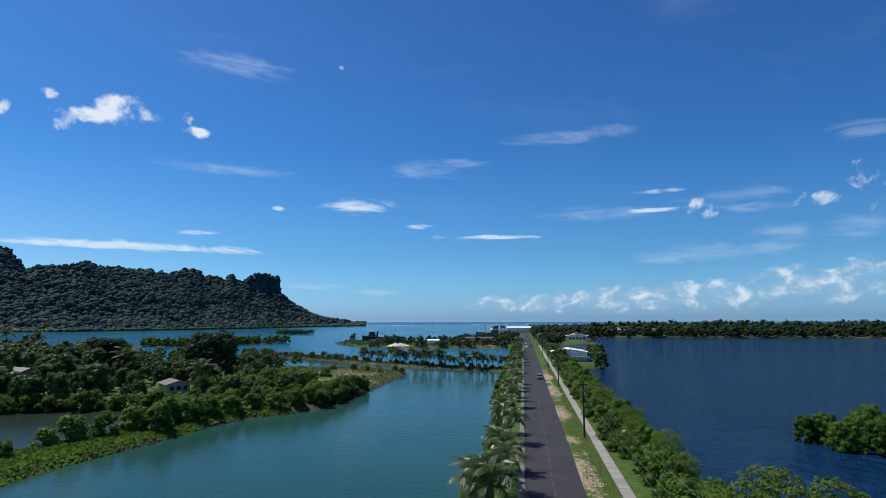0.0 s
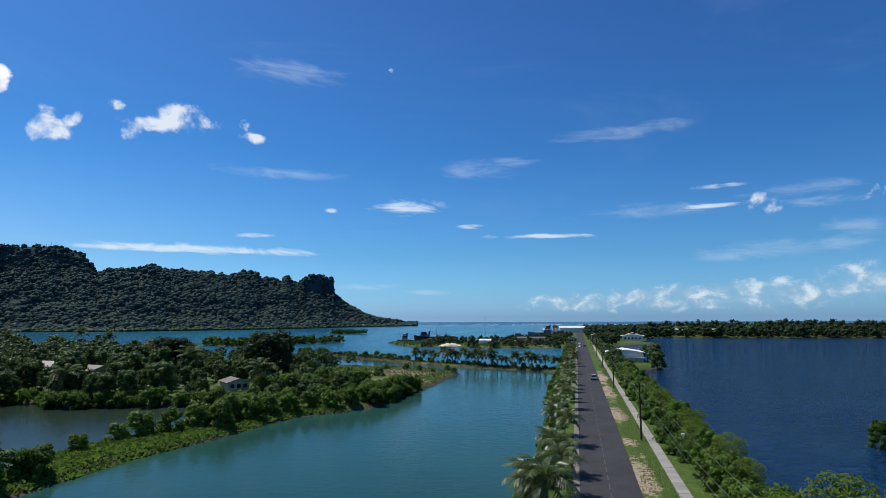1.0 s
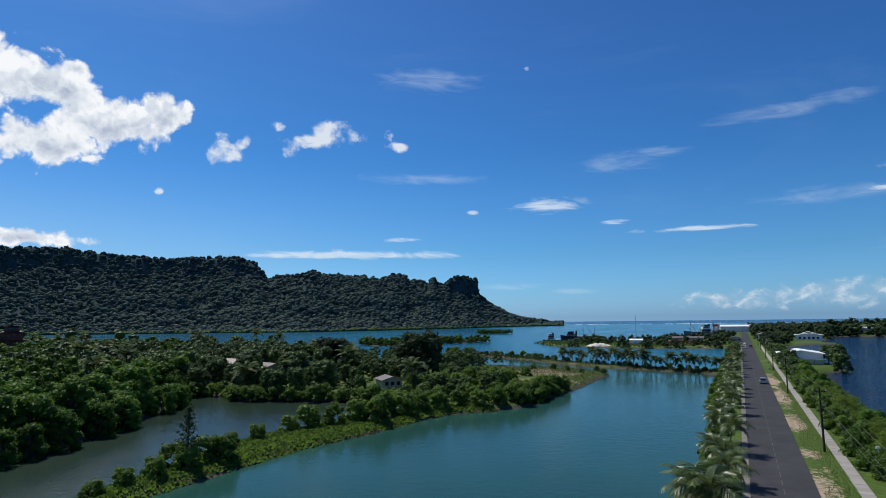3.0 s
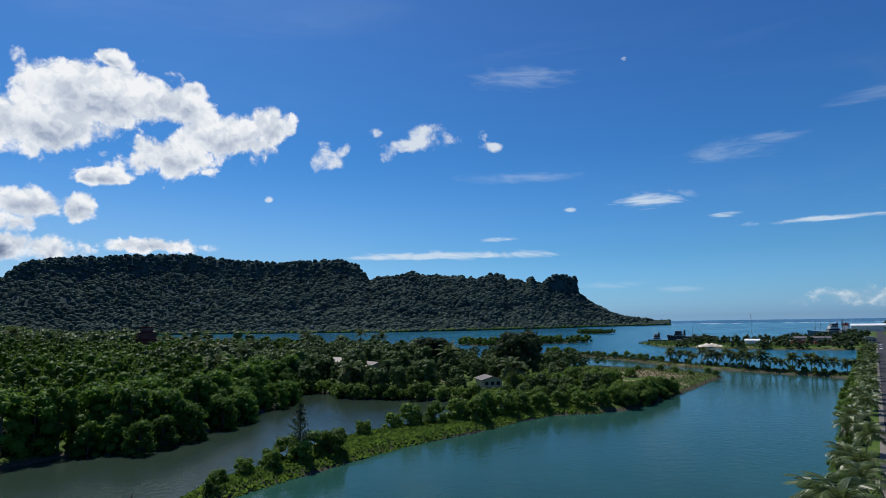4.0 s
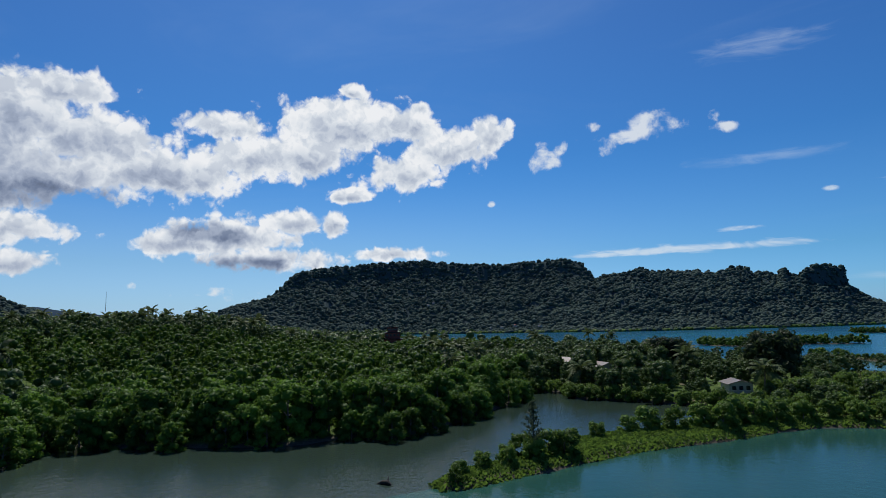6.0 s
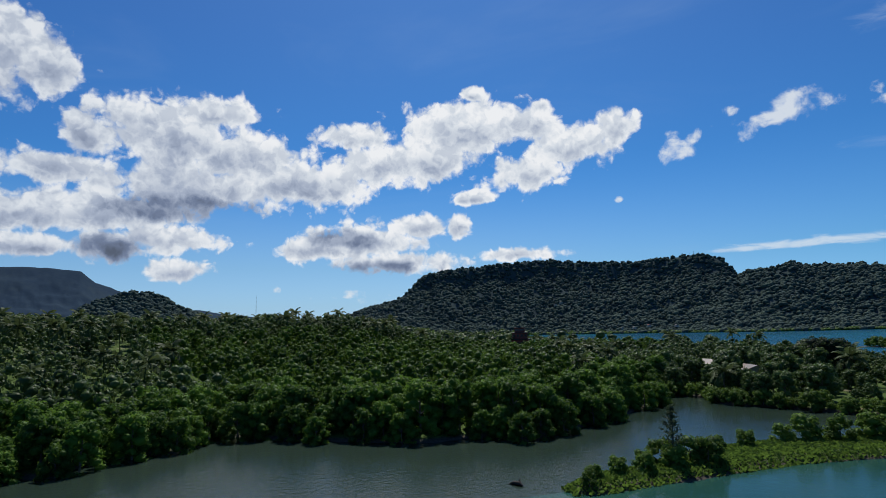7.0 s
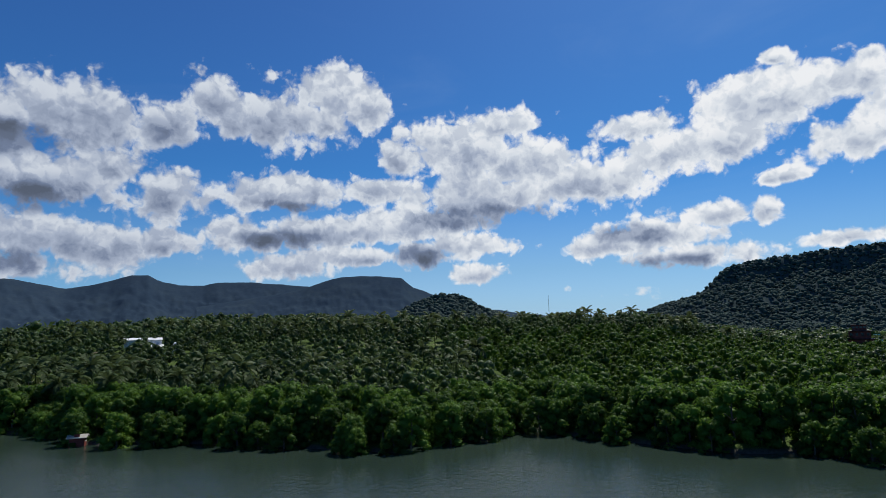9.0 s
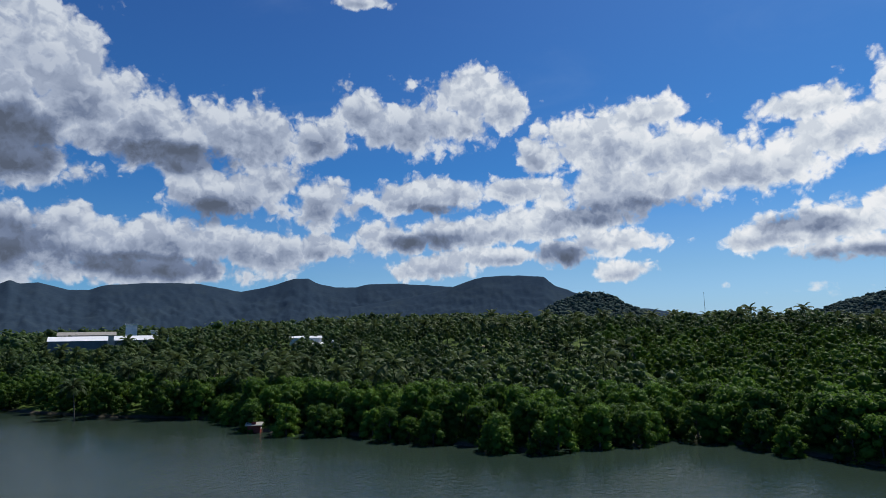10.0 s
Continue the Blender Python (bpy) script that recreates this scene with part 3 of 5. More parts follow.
def crown_mesh(name, mat, lobes, count, size, seed, core=ICO1, droop=0.2, smooth_core=0.82):
    """lobes: rows of x, y, z, radius, flatness. Leaf sprays over every lobe's outside, with a solid heart in each."""
    r = np.random.default_rng(seed)
    lobes = np.array(lobes, float)
    area = lobes[:, 3] ** 2
    V, F, base = [], [], 0
    for i, (x, y, z, rad, flat) in enumerate(lobes):
        n = max(6, int(count * area[i] / area.sum()))
        d = r.normal(size=(n * 2, 3))
        d /= np.linalg.norm(d, axis=1, keepdims=True)
        d = d[(d[:, 2] > -0.55) | (r.uniform(size=len(d)) < 0.3)][:n]
        p = np.array((x, y, z)) + d * np.array((rad, rad, rad * flat)) * r.uniform(0.8, 1.12, (len(d), 1))
        keep = np.ones(len(p), bool)
        for j, q in enumerate(lobes):
            if j != i:
                keep &= (((p - q[:3]) / np.array((q[3], q[3], q[3] * q[4]))) ** 2).sum(1) > 0.55
        p, d = p[keep], d[keep]
        nrm = d + r.normal(scale=0.33, size=d.shape) + np.array((0, 0, droop))
        nrm /= np.linalg.norm(nrm, axis=1, keepdims=True)
        v, f = cards(p, nrm, size, r)
        V.append(v); F += (f + base).tolist(); base += len(v)
        cv, cf = core
        k = 1 + r.normal(scale=0.09, size=(len(cv), 1))
        V.append(np.array((x, y, z)) + cv * k * np.array((rad, rad, rad * flat)) * smooth_core)
        F += (cf + base).tolist(); base += len(cv)
    return soft_hearts(mesh_of(name, np.concatenate(V), F, mat))


def soft_hearts(me):
    """Shades the three sided faces smooth: the rounded hearts of the clumps, not the leaf sprays."""
    n = np.zeros(len(me.polygons), np.int32)
    me.polygons.foreach_get("loop_total", n)
    me.polygons.foreach_set("use_smooth", n == 3)
    return me


def dome_lobes(seed, radius, low, high, n, lobe, flat=0.85, pile=1.0):
    r = np.random.default_rng(seed)
    out = []
    for i in range(n):
        u = (i + 0.5) / n
        a = i * 2.4 + r.uniform(-0.3, 0.3)
        h = low + (high - low) * (1 - u) ** pile
        w = radius * math.sqrt(max(0.0, 1 - ((h - low) / (high - low + lobe * 0.6)) ** 2)) * r.uniform(0.7, 1.05)
        out.append((w * math.cos(a) * 0.8, w * math.sin(a) * 0.8, h - lobe * 0.5, lobe * r.uniform(0.75, 1.25), flat))
    return out


def joined(name, mat, templates, places, label, category):
    """Many plants as one mesh. templates: (verts, faces as quads or triangles); places: rows of x, y, z, scale, turn, template."""
    V, F, base, tints = [], [], 0, []
    for k, (tv, tf) in enumerate(templates):
        P = places[places[:, 5] == k]
        if not len(P):
            continue
        c, s = np.cos(P[:, 4]), np.sin(P[:, 4])
        v = tv[None] * P[:, 3][:, None, None]
        w = np.stack([v[..., 0] * c[:, None] - v[..., 1] * s[:, None], v[..., 0] * s[:, None] + v[..., 1] * c[:, None], v[..., 2]], -1) + P[:, None, :3]
        V.append(w.reshape(-1, 3))
        tints.append(np.repeat(np.modf(P[:, 4] * 7.31)[0], len(tv)))
        off = (np.arange(len(P)) * len(tv) + base)
        for f in tf:
            F += (f[None] + off[:, None, None]).reshape(-1, f.shape[1]).tolist()
        base += len(P) * len(tv)
    me = soft_hearts(mesh_of(name, np.concatenate(V), F, mat))
    me.attributes.new("tint", "FLOAT", "POINT").data.foreach_set("value", np.concatenate(tints).astype(np.float32))
    return tagged(new(name, me), label, category, kind="stuff")


def template(me):
    v = np.array([tuple(q.co) for q in me.vertices])
    quads = np.array([list(p.vertices) for p in me.polygons if len(p.vertices) == 4]).reshape(-1, 4)
    tris = np.array([list(p.vertices) for p in me.polygons if len(p.vertices) == 3]).reshape(-1, 3)
    return v, [f for f in (quads, tris) if len(f)]


def scatter(x0, y0, x1, y1, step, seed, jitter=0.45):
    r = np.random.default_rng(seed)
    gx, gy = np.meshgrid(np.arange(x0, x1, step), np.arange(y0, y1, step))
    gx, gy = gx.ravel(), gy.ravel()
    return gx + r.uniform(-jitter, jitter, gx.shape) * step, gy + r.uniform(-jitter, jitter, gx.shape) * step, r


# ---- trees as things: trunk and crown ----
def trunk_bm(h, r0, r1, lean=0.0, limbs=0, reach=1.5, seed=0):
    rr = random.Random(seed)
    bm = bmesh.new()
    tube(bm, [(0, 0, -0.6), (lean * 0.3, 0, h * 0.35), (lean * 0.8, 0.1, h * 0.7), (lean, 0, h)], [r0 * 1.25, r0, (r0 + r1) / 2, r1])
    for i in range(limbs):
        a = i * 2.4 + rr.uniform(0, 1)
        z = h * rr.uniform(0.4, 0.75)
        tube(bm, [(lean * 0.6, 0, z), (lean * 0.6 + reach * 0.5 * math.cos(a), reach * 0.5 * math.sin(a), z + reach * 0.5), (lean * 0.6 + reach * math.cos(a), reach * math.sin(a), z + reach * 0.7)],
             [r1, r1 * 0.7, r1 * 0.4], 5)
    return bm


def tree_master(name, crown, trunk, bark, label, category, group):
    ob = thing(name, 0, 0, -50, 0, label, category, group)
    part("trunk", trunk, bark, ob)
    c = new("crown", crown)
    c.parent = ob
    return ob


MASTERS = []


def tree_kind(name, mat, seeds, make, label, category, group, heart=0.82):
    out = []
    for sd in seeds:
        lobes, count, size, trunk = make(sd)
        out.append(tree_master(name, crown_mesh(name + "_crown", mat, lobes, count, size, sd, smooth_core=heart), trunk, M_BARK, label, category, group))
    MASTERS.extend(out)
    return out


def plant(master, x, y, scale, turn, z=None):
    ob = copy_thing(master, pose(x, y, float(height(x, y)) - 0.1 if z is None else z, 0, 0, turn))
    ob.scale = (scale, scale, scale)
    return ob


mangroves = tree_kind("mangrove_tree", M_MANGROVE, (11, 12, 13, 14),
                      lambda sd: (dome_lobes(sd, 4.2, 0.6, 9.5, 24, 1.3, 0.85, 0.85), 1000, 0.55, trunk_bm(7.0, 0.2, 0.1, 0.3, 4, 1.8, sd)),
                      "dense green mangrove tree standing in the creek's edge", "mangrove", "mangroves along the creek")
broads = tree_kind("broadleaf_tree", M_BROAD, (21, 22, 23),
                   lambda sd: (dome_lobes(sd, 5.0, 2.2, 11.0, 24, 1.5, 0.8, 0.8), 1000, 0.62, trunk_bm(8.0, 0.3, 0.14, 0.4, 5, 2.4, sd)),
                   "dark green broadleaf tree with a rounded crown", "tree", "trees on the peninsula")
shrubs = tree_kind("shrub", M_SHRUB, (31, 32, 33),
                   lambda sd: (dome_lobes(sd, 1.9, 0.4, 2.9, 12, 0.7, 0.85, 0.8), 420, 0.34, trunk_bm(1.6, 0.08, 0.04, 0.1, 3, 0.7, sd)),
                   "bright green leafy shrub on the bank", "shrub", "shrubs on the banks")
tall = tree_kind("shade_tree", M_DARK, (41,),
                 lambda sd: (dome_lobes(sd, 9.0, 4.0, 14.5, 26, 2.7, 0.85, 0.6), 2600, 0.85, trunk_bm(9.0, 0.6, 0.25, 0.4, 7, 4.0, sd)),
                 "large dark shade tree with a broad dome of leaves", "tree", "trees on the peninsula")

limes = tree_kind("lime_tree", M_LIME, (45,),
                  lambda sd: (dome_lobes(sd, 4.4, 2.6, 9.0, 22, 1.2, 0.6, 0.8), 2800, 0.28, trunk_bm(7.0, 0.15, 0.07, 0.3, 5, 1.8, sd)),
                  "yellow green feathery leaved tree beside the footpath", "tree", "trees by the footpath", 0.15)


# ---- palms ----
def frond_bm(length, n, seed, wide=0.8, spread=0.27):
    """A feathered frond along +x that rises and then droops."""
    rr = random.Random(seed)
    bm = bmesh.new()
    pts = []
    for i in range(9):
        u = i / 8
        pts.append(Vector((length * (u - 0.2 * u ** 3), 0, length * (0.5 * u - 0.74 * u * u))))
    for k in range(8):
        a, b = pts[k], pts[k + 1]
        w = 0.06 * (1 - k / 9) + 0.01
        bm.faces.new([bm.verts.new(q) for q in (a + Vector((0, w, 0.02)), a - Vector((0, w, -0.02)), b - Vector((0, w * 0.8, -0.02)), b + Vector((0, w * 0.8, 0.02)))])
    for side in (1, -1):
        for i in range(n):
            u = 0.14 + 0.86 * (i + rr.uniform(-0.2, 0.2)) / n
            k = min(7, int(u * 8))
            p = pts[k].lerp(pts[k + 1], u * 8 - k)
            d = (pts[min(8, k + 1)] - pts[k]).normalized()
            ln = wide * length * 0.32 * (math.sin(math.pi * min(1, 0.18 + u * 0.8)) ** 0.6)
            out = (Vector((0, side, 0)) * 0.85 + d * 0.55 + Vector((0, 0, -0.35 - rr.uniform(0, 0.35)))).normalized()
            w = d * spread * length / n
            tip = p + out * ln
            bm.faces.new([bm.verts.new(q) for q in (p - w, p + w, tip + w * 0.3, tip - w * 0.3)])
    return bm


def palm_master(h, lean, seed, fronds, n, frond_parts, label, group):
    rr = random.Random(seed)
    ob = thing("coconut_palm", 0, 0, -60, 0, label, "palm tree", group)
    bm = bmesh.new()
    top = Vector((lean, 0, h))
    tube(bm, [(0, 0, -0.5), (lean * 0.12, 0, h * 0.25), (lean * 0.42, 0, h * 0.6), (lean * 0.8, 0, h * 0.88), top + Vector((0, 0, 0.3))], [0.22, 0.16, 0.13, 0.12, 0.14], 7)
    part("trunk", bm, M_BARK, ob, "grey ringed palm trunk")
    meshes = []
    for k in range(3):
        b = frond_bm(3.9 + 0.55 * k, n, seed + k, 0.9, 0.36 if frond_parts else 0.48)
        me = bpy.data.meshes.new("frond")
        b.to_mesh(me); b.free()
        me.materials.append(M_PALM if frond_parts else M_GROVE)
        meshes.append(me)
    joint = bmesh.new()
    for i in range(fronds):
        m = pose(*top, rr.uniform(-12, 12), -62 + 95 * (i / fronds) + rr.uniform(-8, 8), i * 137.5 + rr.uniform(-12, 12))
        if frond_parts:
            f = new("frond", meshes[i % 3])
            f.parent, f.matrix_basis = ob, m
        else:
            me = meshes[i % 3].copy()
            me.transform(m)
            joint.from_mesh(me)
            bpy.data.meshes.remove(me)
    if frond_parts:
        joint.free()
        nut = bmesh.new()
        for i in range(5):
            bmesh.ops.create_icosphere(nut, subdivisions=1, radius=0.16, matrix=Matrix.Translation(top + Vector((0.25 * math.cos(i * 1.3), 0.25 * math.sin(i * 1.3), -0.15))))
        part("coconuts", nut, M_SHRUB, ob, "bunch of green coconuts")
    else:
        part("crown", joint, M_GROVE, ob)
    MASTERS.append(ob)
    return ob


road_palms = [palm_master(4.8, 0.7, 51, 20, 19, True, "coconut palm with drooping feathered fronds beside the road", "palms along the causeway"),
              palm_master(5.8, 1.2, 52, 18, 19, True, "coconut palm with drooping feathered fronds beside the road", "palms along the causeway"),
              palm_master(4.0, 0.4, 53, 22, 19, True, "coconut palm with drooping feathered fronds beside the road", "palms along the causeway")]
far_palms = [palm_master(6.2, 0.9, 61, 18, 9, False, "coconut palm on the sandy spit", "palms on the spit"),
             palm_master(5.0, 0.5, 62, 18, 9, False, "coconut palm on the sandy spit", "palms on the spit")]

# ---- causeway planting ----
R = random.Random(5)
for s, o, k, sc in ((61, -6.4, 2, 0.95), (64.5, -8.6, 0, 0.85), (70, -5.8, 1, 0.72), (79, -6.2, 0, 0.75), (88, -7.2, 2, 0.75), (97, -5.8, 1, 0.68)):
    plant(road_palms[k], *road_point(s, o), sc, R.uniform(0, 360))
for i in range(30):
    s = 107 + i * 9.4 + R.uniform(-2, 2)
    plant(road_palms[i % 3] if s < 260 else far_palms[i % 2], *road_point(s, R.uniform(-7.6, -5.6)), R.uniform(0.55, 0.8), R.uniform(0, 360))
for i in range(70):
    s = 64 + i * 5.5 + R.uniform(-2, 2)
    plant(shrubs[i % 3], *road_point(s, R.uniform(-10.2, -6.8)), R.uniform(0.7, 1.3), R.uniform(0, 360))
for i in range(24):
    s = 62 + i * 8 + R.uniform(-2, 2)
    plant((limes + mangroves)[0 if i % 3 else 1 + i % 4], *road_point(s, R.uniform(12.2, 15.5)), R.uniform(0.48, 0.7), R.uniform(0, 360))
for i in range(64):
    s = 56 + i * 3.2 + R.uniform(-1.5, 1.5)
    plant(shrubs[i % 3], *road_point(s, R.uniform(10.3, 16.0)), R.uniform(0.9, 1.6), R.uniform(0, 360))
# ---- strip between lagoon and creek ----
for x, y, sc in ((-61, 53, .6), (-62.5, 55, .7), (-63, 60, .8), (-62, 64, .9), (-64, 66, .8), (-61.5, 69, 1.1), (-64.5, 70, 1.2), (-62, 73, 1.3), (-60.5, 75, 1.3), (-63, 77, 1.0), (-66, 84, .8),
                 (-65, 90, .9), (-64, 98, 1.0), (-62.5, 102, 1.4), (-59, 106, 1.3), (-57, 112, 1.5), (-53, 112, 1.6), (-54, 118, 1.7), (-51, 121, 1.6), (-49, 126, 1.5), (-54, 126, 1.5),
                 (-46, 131, 1.3), (-43, 136, 1.3), (-38, 138, 1.2), (-41, 142, 1.4), (-35, 142, 1.3), (-33, 147, 1.3), (-37, 150, 1.4), (-31, 152, 1.4), (-29, 158, 1.3), (-34, 158, 1.2), (-28, 166, 1.2),
                 (-45, 146, 1.3), (-50, 143, 1.2), (-55, 145, 1.2), (-16, 232, 0.7), (-19, 236, 0.7), (-30, 236, 0.7), (-24, 229, 0.5), (-36, 242, 0.8), (-27, 205, 0.4), (-44, 240, 0.7), (-30, 176, 0.8), (-34, 170, 0.9), (-38, 178, 0.8), (-45, 172, 1.0), (-52, 176, 1.0)):
    plant(shrubs[R.randrange(3)], x, y, sc * (1.05 if y > 100 else 1.0), R.uniform(0, 360))
for i in range(26):
    u = i / 25
    x, y = -29 + 7 * u + R.uniform(-4.5, 0.2), 146 + 34 * u + R.uniform(-1, 1)
    plant(shrubs[i % 3], x, y, R.uniform(0.9, 1.5), R.uniform(0, 360))
for i in range(46):
    plant(shrubs[i % 3], R.uniform(-66, -40), R.uniform(162, 212), R.uniform(0.9, 1.7), R.uniform(0, 360))
# ---- spit with palms ----
for i in range(24):
    u = i / 23
    x, y = 26 - 66 * u + R.uniform(-1, 1), 246 + 50 * u * (0.5 + 0.5 * u) + R.uniform(-1.5, 1.5)
    plant(far_palms[i % 2], x, y, R.uniform(0.6, 0.95), R.uniform(0, 360), 0.8)
for i in range(26):
    u = i / 25
    plant(shrubs[i % 3], 28 - 68 * u + R.uniform(-1, 1), 247 + 50 * u * (0.5 + 0.5 * u) + R.uniform(-3, 3), R.uniform(0.4, 0.8), R.uniform(0, 360), 0.7)
for i in range(22):
    u = i / 21
    plant(shrubs[i % 3], -44 - 80 * u, 298 + 76 * u + R.uniform(-1, 1), R.uniform(0.6, 1.5), R.uniform(0, 360), 0.6)

# ---- fringe round the inner shore ----
INNER = TOWN[5:13]
for (ax, ay), (bx, by) in zip(INNER, INNER[1:]):
    n = int(math.hypot(bx - ax, by - ay) / 2.6)
    for i in range(n):
        u = (i + R.random()) / n
        plant(shrubs[i % 3], ax + (bx - ax) * u + R.uniform(-1, 1), ay + (by - ay) * u + R.uniform(-1, 1), R.uniform(0.9, 1.6), R.uniform(0, 360), 0.1)

# ---- peninsula wood ----
plant(tall[0], -74, 193, 1.1, 20)
plant(tall[0], -112, 200, 0.95, 140)
x, y, r = scatter(-215, 140, -40, 300, 7.5, 3)
d = inland(x, y, TOWN)
clear = (x > -62) & (y > 172)
keep = (d > 0.5) & ~clear & (np.hypot(x + 131, y - 186) > 8) & (np.hypot(x + 74, y - 167) > 6) & (np.hypot(x + 138, y - 142) > 6)
for hx, hy in ((-131.9, 187.8), (-74.7, 167.5), (-157, 199), (-137, 141.5)):
    u = np.clip((x * hx + y * hy) / (hx * hx + hy * hy), 0.84, 1.0)
    keep &= np.hypot(x - u * hx, y - u * hy) > 6.0
single = keep & (x > -150) & (y < 232)
for xx, yy, dd in zip(x[single], y[single], d[single]):
    if r.uniform() < 0.08:
        plant(far_palms[int(r.integers(2))], xx, yy, r.uniform(1.2, 1.5), r.uniform(0, 360))
    else:
        plant(broads[int(r.integers(3))], xx, yy, r.uniform(0.6, 1.02) * (0.75 if dd < 8 else 1) * (0.6 if -xx < 0.56 * yy else 1), r.uniform(0, 360))
wood_back = (x[keep & ~single], y[keep & ~single])

# ---- mangrove front: single trees near the water ----
x, y, r = scatter(-190, -110, -80, 150, 5.0, 9)
d = inland(x, y, TOWN)
front = (d > -2.6) & (d < 17) & (np.degrees(np.arctan2(-x, y)) > 42) & ~((x > -128) & (y > 134))
for xx, yy, dd in zip(x[front], y[front], d[front]):
    plant(mangroves[int(r.integers(4))], xx, yy, r.uniform(0.7, 1.08) * (0.85 if dd < 2 else 1), r.uniform(0, 360), -0.9 if dd < 3.5 else None)
x, y, r = scatter(58, 76, 100, 114, 3.4, 10)
for xx, yy in zip(x, y):
    if inland(xx, yy, MANGROVE_BAR) > -0.5:
        plant(mangroves[int(r.integers(4))], xx, yy, r.uniform(0.36, 0.6), r.uniform(0, 360), -0.2)

# ---- forest behind, as joined masses ----
def forest_templates(mat, seeds, radius, low, high, n, lobe, count, size):
    return [template(crown_mesh("mass", mat, dome_lobes(s, radius, low, high, n, lobe), count, size, s, smooth_core=0.74)) for s in seeds]


def rows_of(x, y, keep, r, s0, s1, kinds, lift=0.0):
    x, y = x[keep], y[keep]
    n = len(x)
    return np.stack([x, y, height(x, y) + lift, r.uniform(s0, s1, n), r.uniform(0, 6.28, n), r.integers(0, kinds, n)], 1)


mid_t = forest_templates(M_CANOPY, (71, 72, 73, 74), 3.9, 2.5, 9.5, 15, 1.35, 270, 0.6)
x, y, r = scatter(-330, -120, -90, 300, 8.2, 11)
d, az, rad = inland(x, y, TOWN), np.degrees(np.arctan2(-x, y)), np.hypot(x, y)
mang = (d >= 17) & (az > 42) & (az < 84 + 0.06 * (rad - 200)) & (d < 150) & ~((x > -216) & (y > 138))
sx, sy, sr = scatter(-260, -330, -100, -108, 5.0, 19)
sd = inland(sx, sy, TOWN)
joined("shore_mangroves", M_CANOPY, mid_t, rows_of(sx, sy, (sd > -2.5) & (sd < 16), sr, 0.6, 1.25, 4), "mangrove fringe along the farther creek shore", "mangroves")
joined("mangrove_forest", M_CANOPY, mid_t, rows_of(x, y, mang, r, 0.75, 1.3, 4), "dense green canopy of mangrove forest", "forest")

broad_t = forest_templates(M_WOODS, (81, 82, 83, 84), 4.5, 3.0, 10.5, 14, 1.45, 190, 0.75)
bx, by = wood_back
n = len(bx)
joined("peninsula_wood", M_WOODS, broad_t, np.stack([bx, by, height(bx, by), rng.uniform(0.65, 1.05, n) * np.where(-bx < 0.56 * by, 0.62, 1.0), rng.uniform(0, 6.28, n), rng.integers(0, 3, n)], 1),
       "dark green wood at the back of the peninsula", "forest")
x, y, r = scatter(-520, -420, -120, 420, 9.6, 12)
d, az, rad = inland(x, y, TOWN), np.degrees(np.arctan2(-x, y)), np.hypot(x, y)
mang = (d >= 17) & (az > 42) & (az < 84 + 0.06 * (rad - 200)) & (d < 150) & ~((x > -216) & (y > 138)) & (x > -330)
wood = (d >= 14) & ~mang & (rad < 430) & (az < 146) & ~((x > -216) & (y > 138) & (az < 45))
palm_here = (r.uniform(size=len(x)) < 0.2)
joined("broadleaf_forest", M_WOODS, broad_t, rows_of(x, y, wood & ~palm_here, r, 0.55, 1.25, 3), "mixed dark green broadleaf forest", "forest")


def palm_template(seed):
    me = palm_master(9.5, 1.0, seed, 12, 4, False, "", "").children
    out = [template(c.data) for c in me]
    v = np.concatenate([o[0] for o in out])
    faces = [f for f in out[0][1] if f.shape[1] == 4] + [f + len(out[0][0]) for f in out[1][1]]
    return v, faces


palm_t = [palm_template(63), palm_template(64)]
joined("palm_grove", M_GROVE, palm_t, rows_of(x, y, wood & palm_here, r, 1.0, 1.45, 2), "coconut palms rising out of the forest", "forest")

# single palms that stand out of the wood by the creek: bearing to the left, distance, size
tall_palm = palm_master(9.5, 0.9, 65, 20, 11, False, "tall coconut palm standing out of the wood by the creek", "palms by the creek")
for az, rad, sc in ((113.1, 163, 1.15), (109.9, 165, 1.1), (107, 158, 0.95), (118.8, 175, 1.1), (122.1, 182, 1.05), (118.2, 195, 1.25), (103.1, 160, 0.95), (101.1, 165, 1.05),
                    (121.6, 205, 1.15), (125.3, 190, 1.15), (115.5, 200, 1.3), (120.3, 235, 1.3), (124, 245, 1.25), (117.2, 225, 1.3), (128, 200, 1.15), (131, 215, 1.2), (134.5, 205, 1.1)):
    plant(tall_palm, -rad * math.sin(radians(az)), rad * math.cos(radians(az)), sc, az * 37 % 360)

far_t = forest_templates(M_BROAD, (91, 92, 93), 4.6, 2.5, 9.5, 5, 2.6, 30, 1.8)
x, y, r = scatter(-1150, -1000, -130, 700, 20.0, 13)
d, az, rad = inland(x, y, TOWN), np.degrees(np.arctan2(-x, y)), np.hypot(x, y)
far = (d > 6) & (rad >= 430) & (rad < 1150) & (az < 148)
pick = r.uniform(size=len(x)) < 0.25
joined("far_forest", M_WOODS, far_t, rows_of(x, y, far & ~pick, r, 0.7, 1.9, 3), "wooded plateau behind the town", "forest")
joined("far_palms", M_GROVE, palm_t, rows_of(x, y, far & pick & (rad < 720), r, 0.9, 1.25, 2), "distant coconut palms over the woods", "forest")

